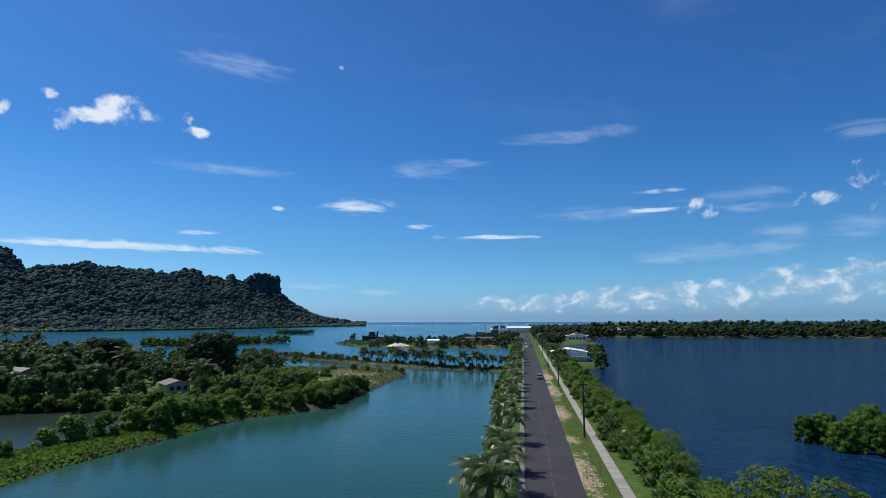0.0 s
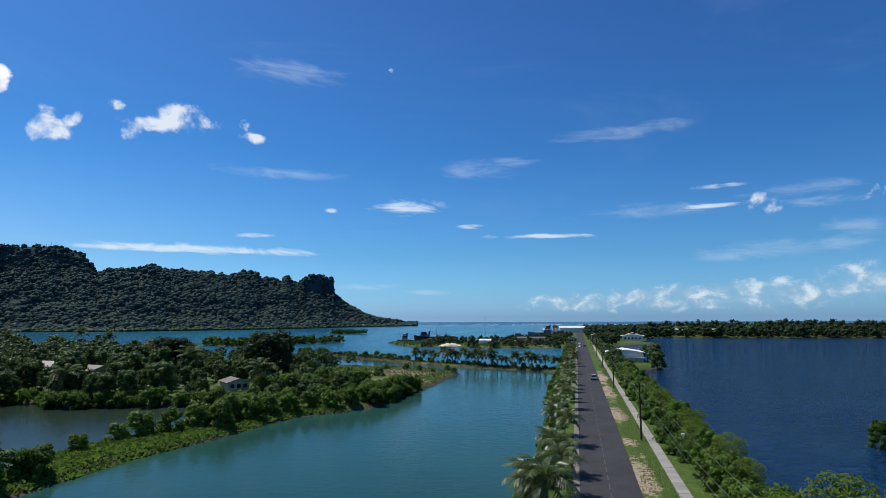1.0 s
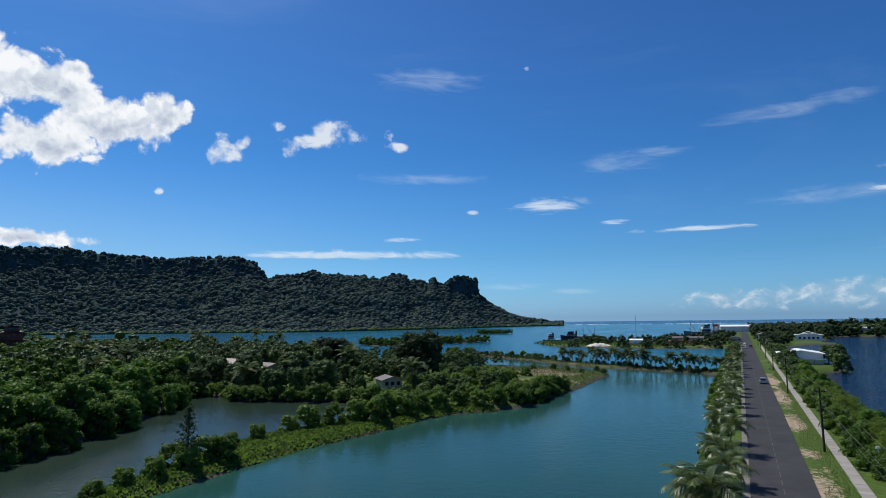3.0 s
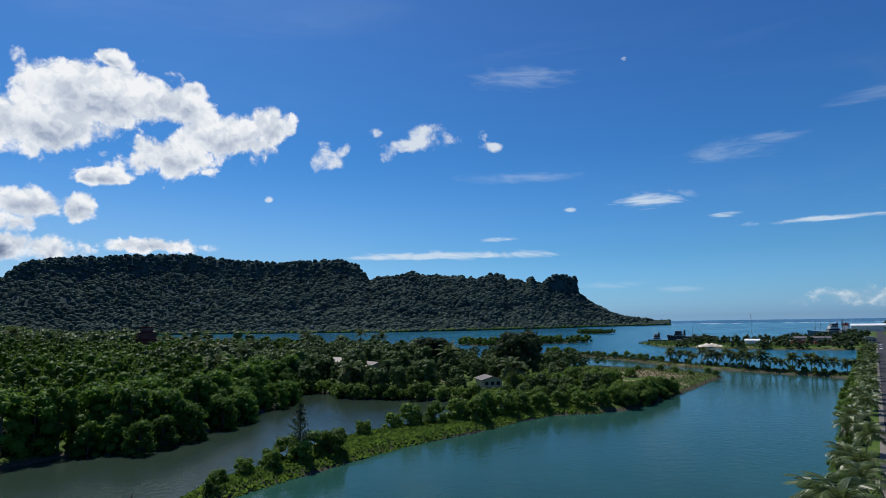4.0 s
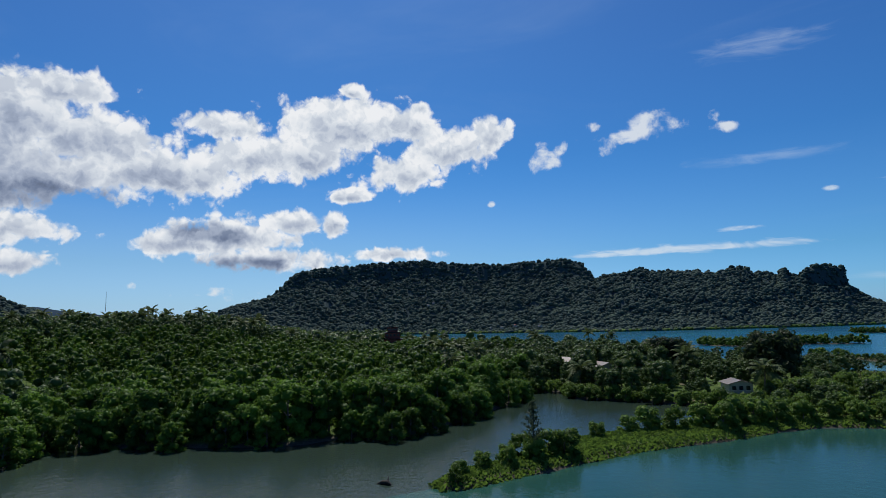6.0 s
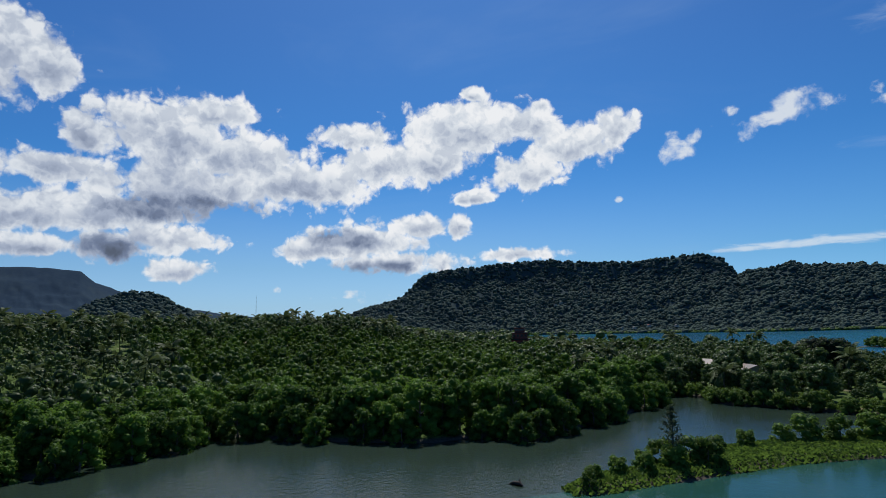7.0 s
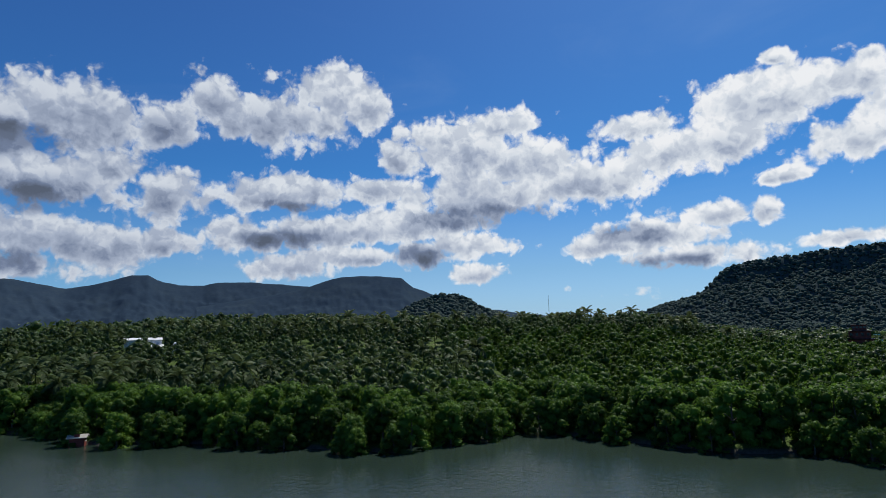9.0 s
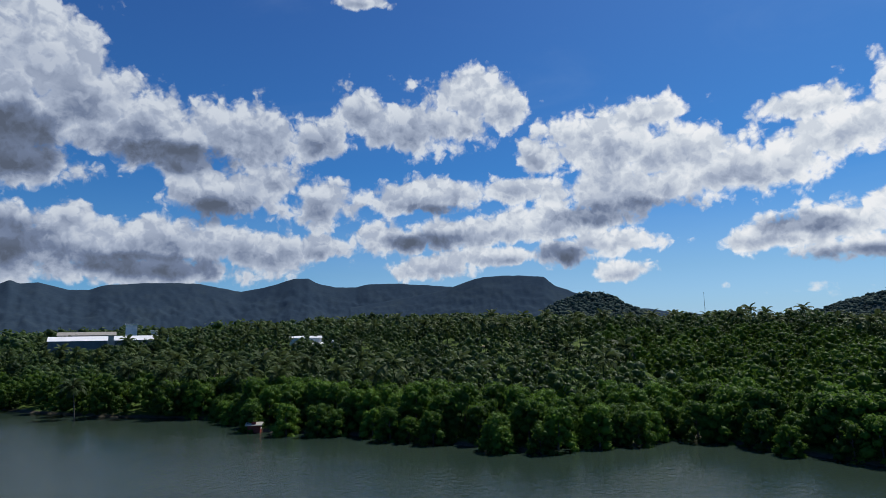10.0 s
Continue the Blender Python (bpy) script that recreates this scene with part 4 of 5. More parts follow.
x, y, r = scatter(-100, 430, 900, 1000, 9.5, 14)
dp, db = inland(x, y, PORT), inland(x, y, BAYLAND)
off = (x - 3.2) * 0.991 - y * 0.1338
px, py, pr = scatter(-95, 440, 120, 760, 7.5, 24)
pd = inland(px, py, PORT)
port_at = (px, py, (pd > -1) & ((pd < 9) | (pr.uniform(size=len(px)) < 0.35)) & (px > -58) & (np.abs((px - 3.2) * 0.991 - py * 0.1338) > 8) & (np.hypot(px + 34, py - 455) > 16))
shore = (((dp > 1) & (dp < 16) & (x > -60)) | ((db > -3) & (db < 62)) | ((dp > 14) & (r.uniform(size=len(x)) < 0.3) & (x > -10))) & (np.abs(off) > 9)
joined("shore_woods", M_SHORE, far_t, np.concatenate([rows_of(*port_at, r, 0.35, 0.75, 3), rows_of(x, y, shore & (db > 0) & (y < 630) & ((np.abs(x / y - 0.2238) > 0.024) | (y > 590)), r, 0.5, 0.85, 3), rows_of(x, y, shore & (db > 0) & (y >= 630), r, 0.8, 1.35, 3)]), "woods and mangroves along the far bay shore", "forest")
for i, isl in enumerate(ISLETS):
    x, y, r = scatter(min(p[0] for p in isl), min(p[1] for p in isl), max(p[0] for p in isl), max(p[1] for p in isl), 4.4, 15 + i)
    k = inland(x, y, isl) > 0.5
    joined("islet_mangroves", M_CANOPY, far_t, rows_of(x, y, k, r, 0.35, 0.8, 3), "low mangrove islet in the turquoise water", "mangroves")

# ---- the long ridge and the mountains: crests as bearing to the left and height, in degrees ----
RIDGE_WEST = ((74, 0.9), (71, 1.5), (69.20, 2.16), (68.20, 2.48), (66.62, 2.71), (65.48, 3.38), (64.68, 4.27), (63.96, 5.07), (62.62, 5.40), (61.03, 5.68), (58.75,
    5.80), (57.04, 6.04), (55.28, 6.09), (54.05, 6.22), (53.02, 6.19), (51.63, 6.27), (50.21, 6.05), (47.80, 5.83), (46.33, 5.74), (43.85, 5.67),
    (41.58, 5.80), (40.05, 5.92), (38.76, 6.04), (37.48, 5.90), (36.45, 5.51), (35.94, 4.85), (35.43, 4.20))
RIDGE_EAST = ((35.30, 4.01), (34.28, 4.36), (32.56, 4.43), (31.17, 4.85), (30.12, 4.49), (28.50, 4.41), (26.49, 4.36), (25.70, 4.08), (25.49, 4.33), (25.11, 4.06),
    (24.10, 4.29), (23.70, 4.48), (22.52, 4.44), (22.15, 3.91), (21.18, 3.84), (20.22, 3.62), (20.01, 4.00), (19.62, 4.09), (19.36, 3.59), (18.60,
    3.37), (18.20, 3.94), (17.52, 4.17), (16.58, 4.17), (16.22, 3.96), (15.43, 3.89), (15.37, 2.58), (14.51, 1.69), (12.43, 0.50), (10.21, -0.20),
    (8.54, -0.44), (7.48, -0.55))
FOOT = ((74, 1250), (60, 1500), (52, 1560), (49, 1480), (36, 1330), (33, 1290), (25, 1350), (17.6, 1508), (12, 1787), (7.4, 1950))


def hillside(name, crest, foot, depth, step, rows, cliff, mat, label, rough=5.0, seed=0):
    ca, ce = np.array(crest)[::-1].T
    fa, fd = np.array(foot)[::-1].T
    az = np.arange(ca[0], ca[-1] + step / 2, step)
    u = np.concatenate([np.linspace(0, 1, rows), 1 + np.linspace(0.15, 0.8, 5)])
    A, U = np.meshgrid(az, u)
    E = np.interp(A, ca, ce) + 0.06 * wobble(A * 10, 0 * A, 12.0, seed) * np.clip(U, 0, 1) ** 3
    D0 = np.interp(A, fa, fd)
    steep = cliff(A)
    back = 0.5 + 0.5 * ramp01(E, -0.6, 2.5)
    zc = np.maximum(2.0, H + (D0 + depth * back) * np.tan(np.radians(E)))
    prof = np.where(U <= 1, (1 - steep) * (0.12 * U + 0.88 * U ** 1.35) + steep * np.where(U < 0.86, 0.62 * (U / 0.86) ** 1.25, 0.62 + 0.38 * ramp01(U, 0.86, 0.99)), 1 - 0.5 * np.clip(U - 1, 0, 9) ** 1.5)
    D = D0 + depth * back * U
    x, y = -D * np.sin(np.radians(A)), D * np.cos(np.radians(A))
    mid = np.clip(U * (1 - np.clip(U, 0, 1)) * 4, 0, 1)
    z = zc * prof + mid * rough * (0.9 * wobble(x, y, 130.0, seed + 2) + wobble(x, y, 55.0, seed) + 0.6 * wobble(x, y, 23.0, seed + 1)) - 1.0
    i = np.arange(A.size).reshape(A.shape)
    faces = np.stack([i[:-1, :-1].ravel(), i[:-1, 1:].ravel(), i[1:, 1:].ravel(), i[1:, :-1].ravel()], 1)
    me = mesh_of(name, np.stack([x.ravel(), y.ravel(), z.ravel()], 1), faces, mat)
    me.shade_smooth()
    tagged(new(name, me), label, "mountain", kind="structure")
    return x, y, z, U, A


def bumps(name, x, y, z, U, count, lo, hi, mat, label, seed, keep=None, squash=0.85, sprays=3):
    r = np.random.default_rng(seed)
    n0, n1 = x.shape
    fi, fj = r.uniform(0, n0 - 5.01, count), r.uniform(0, n1 - 1.01, count)
    i, j = fi.astype(int), fj.astype(int)
    a, b = fi - i, fj - j
    at = lambda q: (q[i, j] * (1 - a) + q[i + 1, j] * a) * (1 - b) + (q[i, j + 1] * (1 - a) + q[i + 1, j + 1] * a) * b
    X, Y, Z = at(x), at(y), at(z)
    k = np.ones(count, bool) if keep is None else r.uniform(size=count) < keep(at(U), X, Y)
    P = np.stack([X, Y, Z, lo + (hi - lo) * r.uniform(size=count) ** 1.6, r.uniform(0, 6.28, count), r.integers(0, 4, count)], 1)[k]
    tpl = []
    for s in range(4):
        q = np.random.default_rng(s + 5)
        cv, cf = ICO1
        heart = cv * (1 + q.normal(scale=0.12, size=(len(cv), 1))) * np.array((0.95, 0.95, squash)) + np.array((0, 0, 0.25))
        n = q.normal(size=(sprays, 3)) + np.array((0, 0, 0.85))
        n /= np.linalg.norm(n, axis=1, keepdims=True)
        v, f = cards(n * np.array((0.85, 0.85, squash)) + np.array((0, 0, 0.3)), n, 0.5, q)
        tpl.append((np.concatenate([v, heart]), [f, cf + len(v)]))
    ob = joined(name, mat, tpl, P, label, "forest")
    return ob


def ridge_cliff(A):
    return np.clip(ramp01(A, 35.5, 37.5) * (1 - ramp01(A, 63.5, 66)) * (0.5 + 0.25 * np.sin(A * 2.3) * np.cos(A * 0.9)) + ramp01(A, 15.2, 15.6) * (1 - ramp01(A, 17.8, 18.8)), 0, 1)


x, y, z, U, A = hillside("ridge", RIDGE_WEST + RIDGE_EAST, FOOT, 430, 0.12, 34, ridge_cliff, M_CLIFF_HAZED, "long wooded basalt ridge with a cliff face", 11.0)
bumps("ridge_forest", x, y, z, U, 18000, 3.2, 8.5, M_RIDGE_HAZED, "thick rainforest covering the ridge slopes", 31)
bumps("ridge_mangroves", x[:6], y[:6], z[:6], U[:6], 3000, 3.5, 6.0, M_MANGROVE, "mangrove belt along the foot of the ridge", 32, lambda u, X, Y: u < 0.06)

flat = lambda A: 0.0 * A
HILL = ((93.5, 2.4), (92.5, 2.88), (90.5, 3.6), (89.5, 3.85), (88.1, 3.8), (86.9, 3.25), (86.0, 2.55), (84.5, 2.0))
x, y, z, U, A = hillside("near_hill", HILL, ((93.2, 1300), (84.5, 1300)), 350, 0.15, 14, flat, M_CLIFF_HAZED, "low wooded hill behind the town", 5.0, 2)
bumps("hill_forest", x, y, z, U, 1500, 5, 9, M_RIDGE_HAZED, "forest on the low hill", 33)
TABLE = ((112, 3.0), (107.7, 3.7), (103.2, 4.5), (102.1, 4.87), (100.5, 5.4), (99.3, 5.71), (98, 5.8), (96.5, 5.76), (95, 5.72), (93.4, 5.52), (92.4, 4.66), (90.5, 3.9), (88.5, 3.1), (86, 2.3))
x, y, z, U, A = hillside("table_mountain", TABLE, ((112, 2300), (86, 2300)), 700, 0.12, 40, flat, M_FAR_HAZED, "flat topped wooded mountain", 9.0, 4)
RANGE = ((150, 4.6), (144, 4.9), (140.1, 4.81), (139.5, 5.11), (138.9, 4.90), (137.6, 5.00), (135.6, 4.48), (134.1, 4.52), (132.6, 4.98), (130.6, 5.10),
    (126.1, 5.25), (123.6, 4.80), (122.1, 4.54), (120.3, 4.77), (117.4, 5.69), (116.0, 5.75), (115.3, 5.33), (113.5, 4.91), (111.5, 4.90), (110.4,
    5.17), (107.8, 5.23), (104, 5.0), (101, 4.7), (95, 3.8), (80, 1.6), (76, 1.2))
x, y, z, U, A = hillside("mountain_range", RANGE, ((150, 3300), (76, 3300)), 900, 0.15, 44, flat, M_FAR_HAZED, "far range of wooded mountains", 12.0, 6)

# ---- ironwood, stump ----
def ironwood():
    ob = thing("ironwood_tree", -62.3, 70.0, 0.7, 0, "slender feathery ironwood tree on the grassy strip", "tree")
    part("trunk", trunk_bm(8.6, 0.12, 0.03, 0.15), M_BARK, ob)
    r = np.random.default_rng(3)
    V, F, base = [], [], 0
    for i in range(46):
        z = 1.4 + 7.2 * (i / 46)
        a, ln = i * 2.4, (2.0 * (1 - i / 50) + 0.25) * r.uniform(0.6, 1.2)
        u = np.linspace(0.15, 1, 7)
        p = np.stack([u * ln * math.cos(a), u * ln * math.sin(a), z + 0.55 * u * ln - 0.12 * u * u], 1)
        p = np.repeat(p, 3, 0) + r.normal(scale=0.09, size=(21, 3))
        nrm = r.normal(size=(21, 3)); nrm /= np.linalg.norm(nrm, axis=1, keepdims=True)
        v, f = cards(p, nrm, 0.3, r)
        V.append(v); F += (f + base).tolist(); base += len(v)
    under(new("crown", mesh_of("crown", np.concatenate(V), F, M_PINE)), ob)


ironwood()
stump = thing("driftwood_stump", -68.7, 47.1, 0.0, 25, "dark driftwood stump lying in shallow water", "driftwood")
bm = bmesh.new()
tube(bm, [(-1.3, 0, -0.1), (-0.4, 0.1, 0.25), (0.5, 0, 0.35), (1.1, -0.2, 0.15)], [0.12, 0.28, 0.32, 0.1], 7)
tube(bm, [(0.2, 0, 0.3), (0.4, 0.3, 0.75), (0.3, 0.5, 1.0)], [0.16, 0.1, 0.04], 5)
tube(bm, [(-0.3, 0, 0.2), (-0.6, -0.4, 0.45)], [0.12, 0.05], 5)
part("wood", bm, M_POLE, stump)


# ---- buildings ----
def gable_roof_bm(w, d, z, rise, over=0.5, thick=0.12):
    bm = bmesh.new()
    x, y = w / 2 + over, d / 2 + over
    low = z - rise * over / (w / 2)
    top = [(-x, low), (0, z + rise), (x, low)]
    loop = [(a, b) for a, b in top] + [(a, b - thick) for a, b in top[::-1]]
    front = [bm.verts.new((a, -y, b)) for a, b in loop]
    back = [bm.verts.new((a, y, b)) for a, b in loop]
    n = len(loop)
    for i in range(n):
        j = (i + 1) % n
        bm.faces.new((front[i], front[j], back[j], back[i]))
    for f in (front, back):
        bm.faces.new((f[0], f[1], f[4], f[5])); bm.faces.new((f[1], f[2], f[3], f[4]))
    bmesh.ops.recalc_face_normals(bm, faces=bm.faces[:])
    return bm


def walls_bm(w, d, z, rise, thick=0.18):
    bm = bmesh.new()
    box(bm, -w / 2, -d / 2, -1.0, w / 2, -d / 2 + thick, z)
    box(bm, -w / 2, d / 2 - thick, -1.0, w / 2, d / 2, z)
    box(bm, -w / 2, -d / 2 + thick, -1.0, -w / 2 + thick, d / 2 - thick, z)
    box(bm, w / 2 - thick, -d / 2 + thick, -1.0, w / 2, d / 2 - thick, z)
    for y in (-d / 2 + 0.01, d / 2 - 0.01):
        bm.faces.new([bm.verts.new(q) for q in ((-w / 2, y, z), (w / 2, y, z), (0, y, z + rise - 0.06))])
    return bm


def house(x, y, z, w, d, h, rise, turn, wall, roof, label, name="house", windows=3, door=True):
    ob = thing(name, x, y, z, turn, label, "building")
    body = part("wall", walls_bm(w, d, h, rise), wall, ob)
    part("roof", gable_roof_bm(w, d, h + 0.02, rise), roof, ob)
    for side in (-1, 1):
        for i in range(windows):
            wx = -w / 2 + (i + 0.7) * w / (windows + 0.4)
            win = part("window", boxed(wx - 0.5, side * (d / 2 + 0.02) - 0.03, h * 0.38, wx + 0.5, side * (d / 2 + 0.02) + 0.03, h * 0.38 + 1.1), M_GLASS, ob)
            part("sill", boxed(wx - 0.6, side * (d / 2 + 0.05) - 0.06, h * 0.38 - 0.1, wx + 0.6, side * (d / 2 + 0.05) + 0.06, h * 0.38 - 0.02), M_WHITE, win)
    if door:
        part("door", boxed(w / 2 + 0.01, -0.5, 0.0, w / 2 + 0.07, 0.5, 2.05), M_RED, ob)
    return ob


house(-131.9, 187.8, 1.4, 7, 11, 3.8, 1.3, 60, M_WALL, M_TIN, "weathered house with a rusty grey corrugated roof")
house(-74.7, 167.5, 1.0, 6, 8, 2.8, 0.9, 40, M_WALL, M_TIN, "low house with a rust stained tin roof among trees")
house(-137.0, 141.5, 1.4, 5, 7, 2.9, 0.9, 70, M_WALL, M_TIN, "shore house with a dull tin roof")
house(-157, 199, 1.2, 7, 10, 4.4, 1.4, 80, M_WALL, M_TIN, "house with a grey roof half hidden by trees")
house(-128.0, -75.5, 0.5, 2.2, 2.8, 1.5, 0.4, 20, M_RED, M_WALL, "small shore shack with a pale tin roof", "shack", 1)
for az, rad, z, w, d, turn, lab in ((116.2, 330, 21.0, 10, 16, 30, "white house with a pale roof above the palms"), (114.9, 325, 17.6, 8, 13, 25, "white house with a grey roof among the palms"),
                                    (113.6, 345, 18.5, 7, 9, 35, "small white house among the palms")):
    house(-rad * math.sin(radians(az)), rad * math.cos(radians(az)), z - 2, w, d, 3.2, 1.0, turn, M_WHITE, M_BRIGHT, lab)
for az, el, rad in ((50.7, 2.24, 1690), (51.2, 2.05, 1680), (42.92, -0.12, 1460), (44.2, -0.28, 1450), (45.3, -0.3, 1470), (40.6, -0.2, 1420), (22.5, -0.45, 1430), (12.6, -0.5, 1790)):
    house(-rad * math.sin(radians(az)), rad * math.cos(radians(az)), H + rad * math.tan(radians(el)) - 3, 6, 10, 3.5, 1.2, az + 20, M_WALL, M_RUST if az == 42.92 else M_TIN,
          "far house at the foot of the ridge" if el < 0 else "white house high on the ridge slope")
for x, y, w, d, turn in ((208, 712, 8, 16, 80), (243, 702, 8, 14, 85), (176, 722, 7, 12, 75)):
    house(x, y, 4.5, w, d, 4, 1.3, turn, M_WALL, M_WALL, "pale house on the wooded bay shore")
house(118, 900, 1.5, 26, 44, 7, 2.0, 85, M_WHITE, M_BRIGHT, "large white roofed terminal at the road's end", "warehouse")
house(66, 520, 1.5, 8, 12, 3.4, 1.2, -8, M_WALL, M_TIN, "low roadside building with a tin roof", "shop")
house(88, 540, 1.5, 6, 8, 5.5, 1.2, -8, M_WALL, M_WALL, "beige two storey roadside building", "shop")


def shed():
    ob = thing("warehouse", 60.5, 289, 1.4, -7.7, "white metal warehouse with a low gabled roof by the bay", "warehouse")
    part("wall", walls_bm(15.5, 18, 4.5, 1.2), M_WHITE, ob)
    part("roof", gable_roof_bm(15.5, 18, 4.55, 1.2, 0.9), M_BRIGHT, ob)
    part("awning", boxed(0.5, -11.2, 2.2, 8.4, -9.02, 2.35), M_BRIGHT, ob, "pale lean-to roof")
    for x in (0.8, 4.4, 8.0):
        part("post", boxed(x - 0.08, -11.0, -0.5, x + 0.08, -10.84, 2.2), M_STEEL, ob)
    part("door", boxed(-5.0, -9.1, -0.2, -1.5, -9.02, 3.4), M_STEEL, ob, "grey roller door")
    hall = thing("hall", 128, 572, 1.4, -12, "white two tiered community hall beside the bay", "building")
    part("wall", walls_bm(19, 13, 4.2, 1.2), M_WHITE, hall)
    part("roof", gable_roof_bm(19, 13, 4.25, 1.3, 1.2), M_BRIGHT, hall)
    part("roof_lantern", gable_roof_bm(9, 8, 5.6, 1.3, 0.6), M_BRIGHT, hall)
    for i in range(5):
        part("window", boxed(-7.2 + i * 3.2, -6.6, 1.0, -5.5 + i * 3.2, -6.52, 2.6), M_GLASS, hall)


shed()


def hotel():
    ob = thing("hotel", -343, 243, 6.0, 55, "dark red tiered timber hotel rising above the trees", "building")
    z = 0
    for w, h in ((12.5, 6.5), (10.5, 4.2), (7.0, 3.2)):
        part("storey", boxed(-w / 2, -w / 2, z, w / 2, w / 2, z + h, bevel=0.1), M_RED, ob)
        part("eave", boxed(-w / 2 - 0.9, -w / 2 - 0.9, z + h, w / 2 + 0.9, w / 2 + 0.9, z + h + 0.35, bevel=0.15), M_HULL, ob)
        for i in range(4):
            q = -w / 2 + (i + 0.5) * w / 4
            for sy in (-1, 1):
                part("window", boxed(q - 0.6, sy * w / 2 - 0.04, z + h * 0.4, q + 0.6, sy * w / 2 + 0.04, z + h * 0.75), M_GLASS, ob)
        z += h + 0.35
    part("roof", gable_roof_bm(6.0, 6.0, z - 0.2, 1.6, 0.8), M_RED, ob)


hotel()


def flat_block(x, y, z, w, d, h, turn, label, floors=1):
    ob = thing("office_block", x, y, z, turn, label, "building", "white buildings above the palms")
    part("wall", boxed(-w / 2, -d / 2, -6, w / 2, d / 2, h), M_WHITE, ob)
    part("roof", boxed(-w / 2 - 0.6, -d / 2 - 0.6, h, w / 2 + 0.6, d / 2 + 0.6, h + 0.4, bevel=0.08), M_BRIGHT, ob)
    n = int(w / 3)
    for f in range(floors):
        for i in range(n):
            q = -w / 2 + (i + 0.5) * w / n
            for sy in (-1, 1):
                part("window", boxed(q - 0.9, sy * d / 2 - 0.05, h - 2.6 - 3.2 * f, q + 0.9, sy * d / 2 + 0.05, h - 1.2 - 3.2 * f), M_GLASS, ob)
    return ob


def polar(az, rad):
    return -rad * math.sin(radians(az)), rad * math.cos(radians(az))


house(*polar(134.6, 368), 17.5, 14, 26, 5.5, 2.2, 43, M_STEEL, M_BRIGHT, "long building with a bright white sloping roof", "hall", 6)
house(*polar(130.4, 362), 18.0, 12, 20, 5.0, 2.2, 41, M_STEEL, M_BRIGHT, "building with a bright white sloping roof among trees", "hall", 5)
house(*polar(134.0, 398), 21.0, 13, 28, 5.2, 1.8, 43, M_WALL, M_CONCRETE, "long building with a pale grey roof", "hall", 6)
flat_block(*polar(130.8, 398), 22.0, 6, 6, 10.0, 40, "square white tower block with dark windows", 3)
flat_block(*polar(128.6, 415), 22.0, 14, 10, 6.5, 40, "dark fronted office block with many windows", 2)


# ---- port: tug, ships, containers, sand, mast ----
def hull_bm(length, beam, depth, sheer=0.25):
    bm = bmesh.new()
    rings = []
    for i in range(11):
        u = i / 10
        w = beam / 2 * (1 - max(0, (u - 0.65) / 0.35) ** 2.2) * (0.85 + 0.15 * min(1, u * 5))
        top = depth * (1 + sheer * (2 * u - 1) ** 2 * (1.6 if u > 0.5 else 0.6))
        x = length * (u - 0.5)
        rings.append([bm.verts.new(q) for q in ((x, -w - 0.02, top), (x * 0.96, -w * 0.7, -0.6), (x * 0.96, w * 0.7, -0.6), (x, w + 0.02, top))])
    for a, b in zip(rings, rings[1:]):
        for k in range(3):
            bm.faces.new((a[k], a[k + 1], b[k + 1], b[k]))
        bm.faces.new((a[3], a[0], b[0], b[3]))
    bm.faces.new(rings[0])
    bmesh.ops.recalc_face_normals(bm, faces=bm.faces[:])
    return bm


def ship(name, x, y, turn, length, beam, depth, decks, label, hull=M_HULL, house_at=-0.25, masts=(0.1,), z=0.0):
    ob = thing(name, x, y, z, turn, label, "ship")
    part("hull", hull_bm(length, beam, depth), hull, ob)
    zz = depth
    for w, h, m in decks:
        a = length * house_at
        deck = part("deckhouse", boxed(a - w / 2, -beam * 0.38, zz, a + w / 2, beam * 0.38, zz + h, bevel=0.12), m, ob)
        part("window", boxed(a - w * 0.42, -beam * 0.38 - 0.04, zz + h * 0.5, a + w * 0.42, beam * 0.38 + 0.04, zz + h * 0.8), M_GLASS, deck)
        zz += h
    part("funnel", tube(bmesh.new(), [(length * (house_at - 0.12), 0, depth), (length * (house_at - 0.13), 0, zz + 0.8)], [beam * 0.13, beam * 0.11], 8), M_HULL, ob)
    for k in masts:
        bm = bmesh.new()
        tube(bm, [(length * k, 0, depth * 0.9), (length * k, 0, zz + 4.5)], [0.22, 0.1])
        tube(bm, [(length * k, 0, depth + 1.5), (length * (k + 0.16), 0, zz + 2.2)], [0.14, 0.08])
        part("mast", bm, M_STEEL, ob)
    for sgn in (-1, 1):
        bm = bmesh.new()
        for i in range(9):
            xx = length * (-0.45 + 0.75 * i / 8)
            tube(bm, [(xx, sgn * beam * 0.43, depth), (xx, sgn * beam * 0.43, depth + 1.0)], [0.04, 0.04], 4)
        tube(bm, [(-0.45 * length, sgn * beam * 0.43, depth + 1.0), (0.3 * length, sgn * beam * 0.43, depth + 1.0)], [0.04, 0.04], 4)
        part("railing", bm, M_WHITE, ob)
    return ob


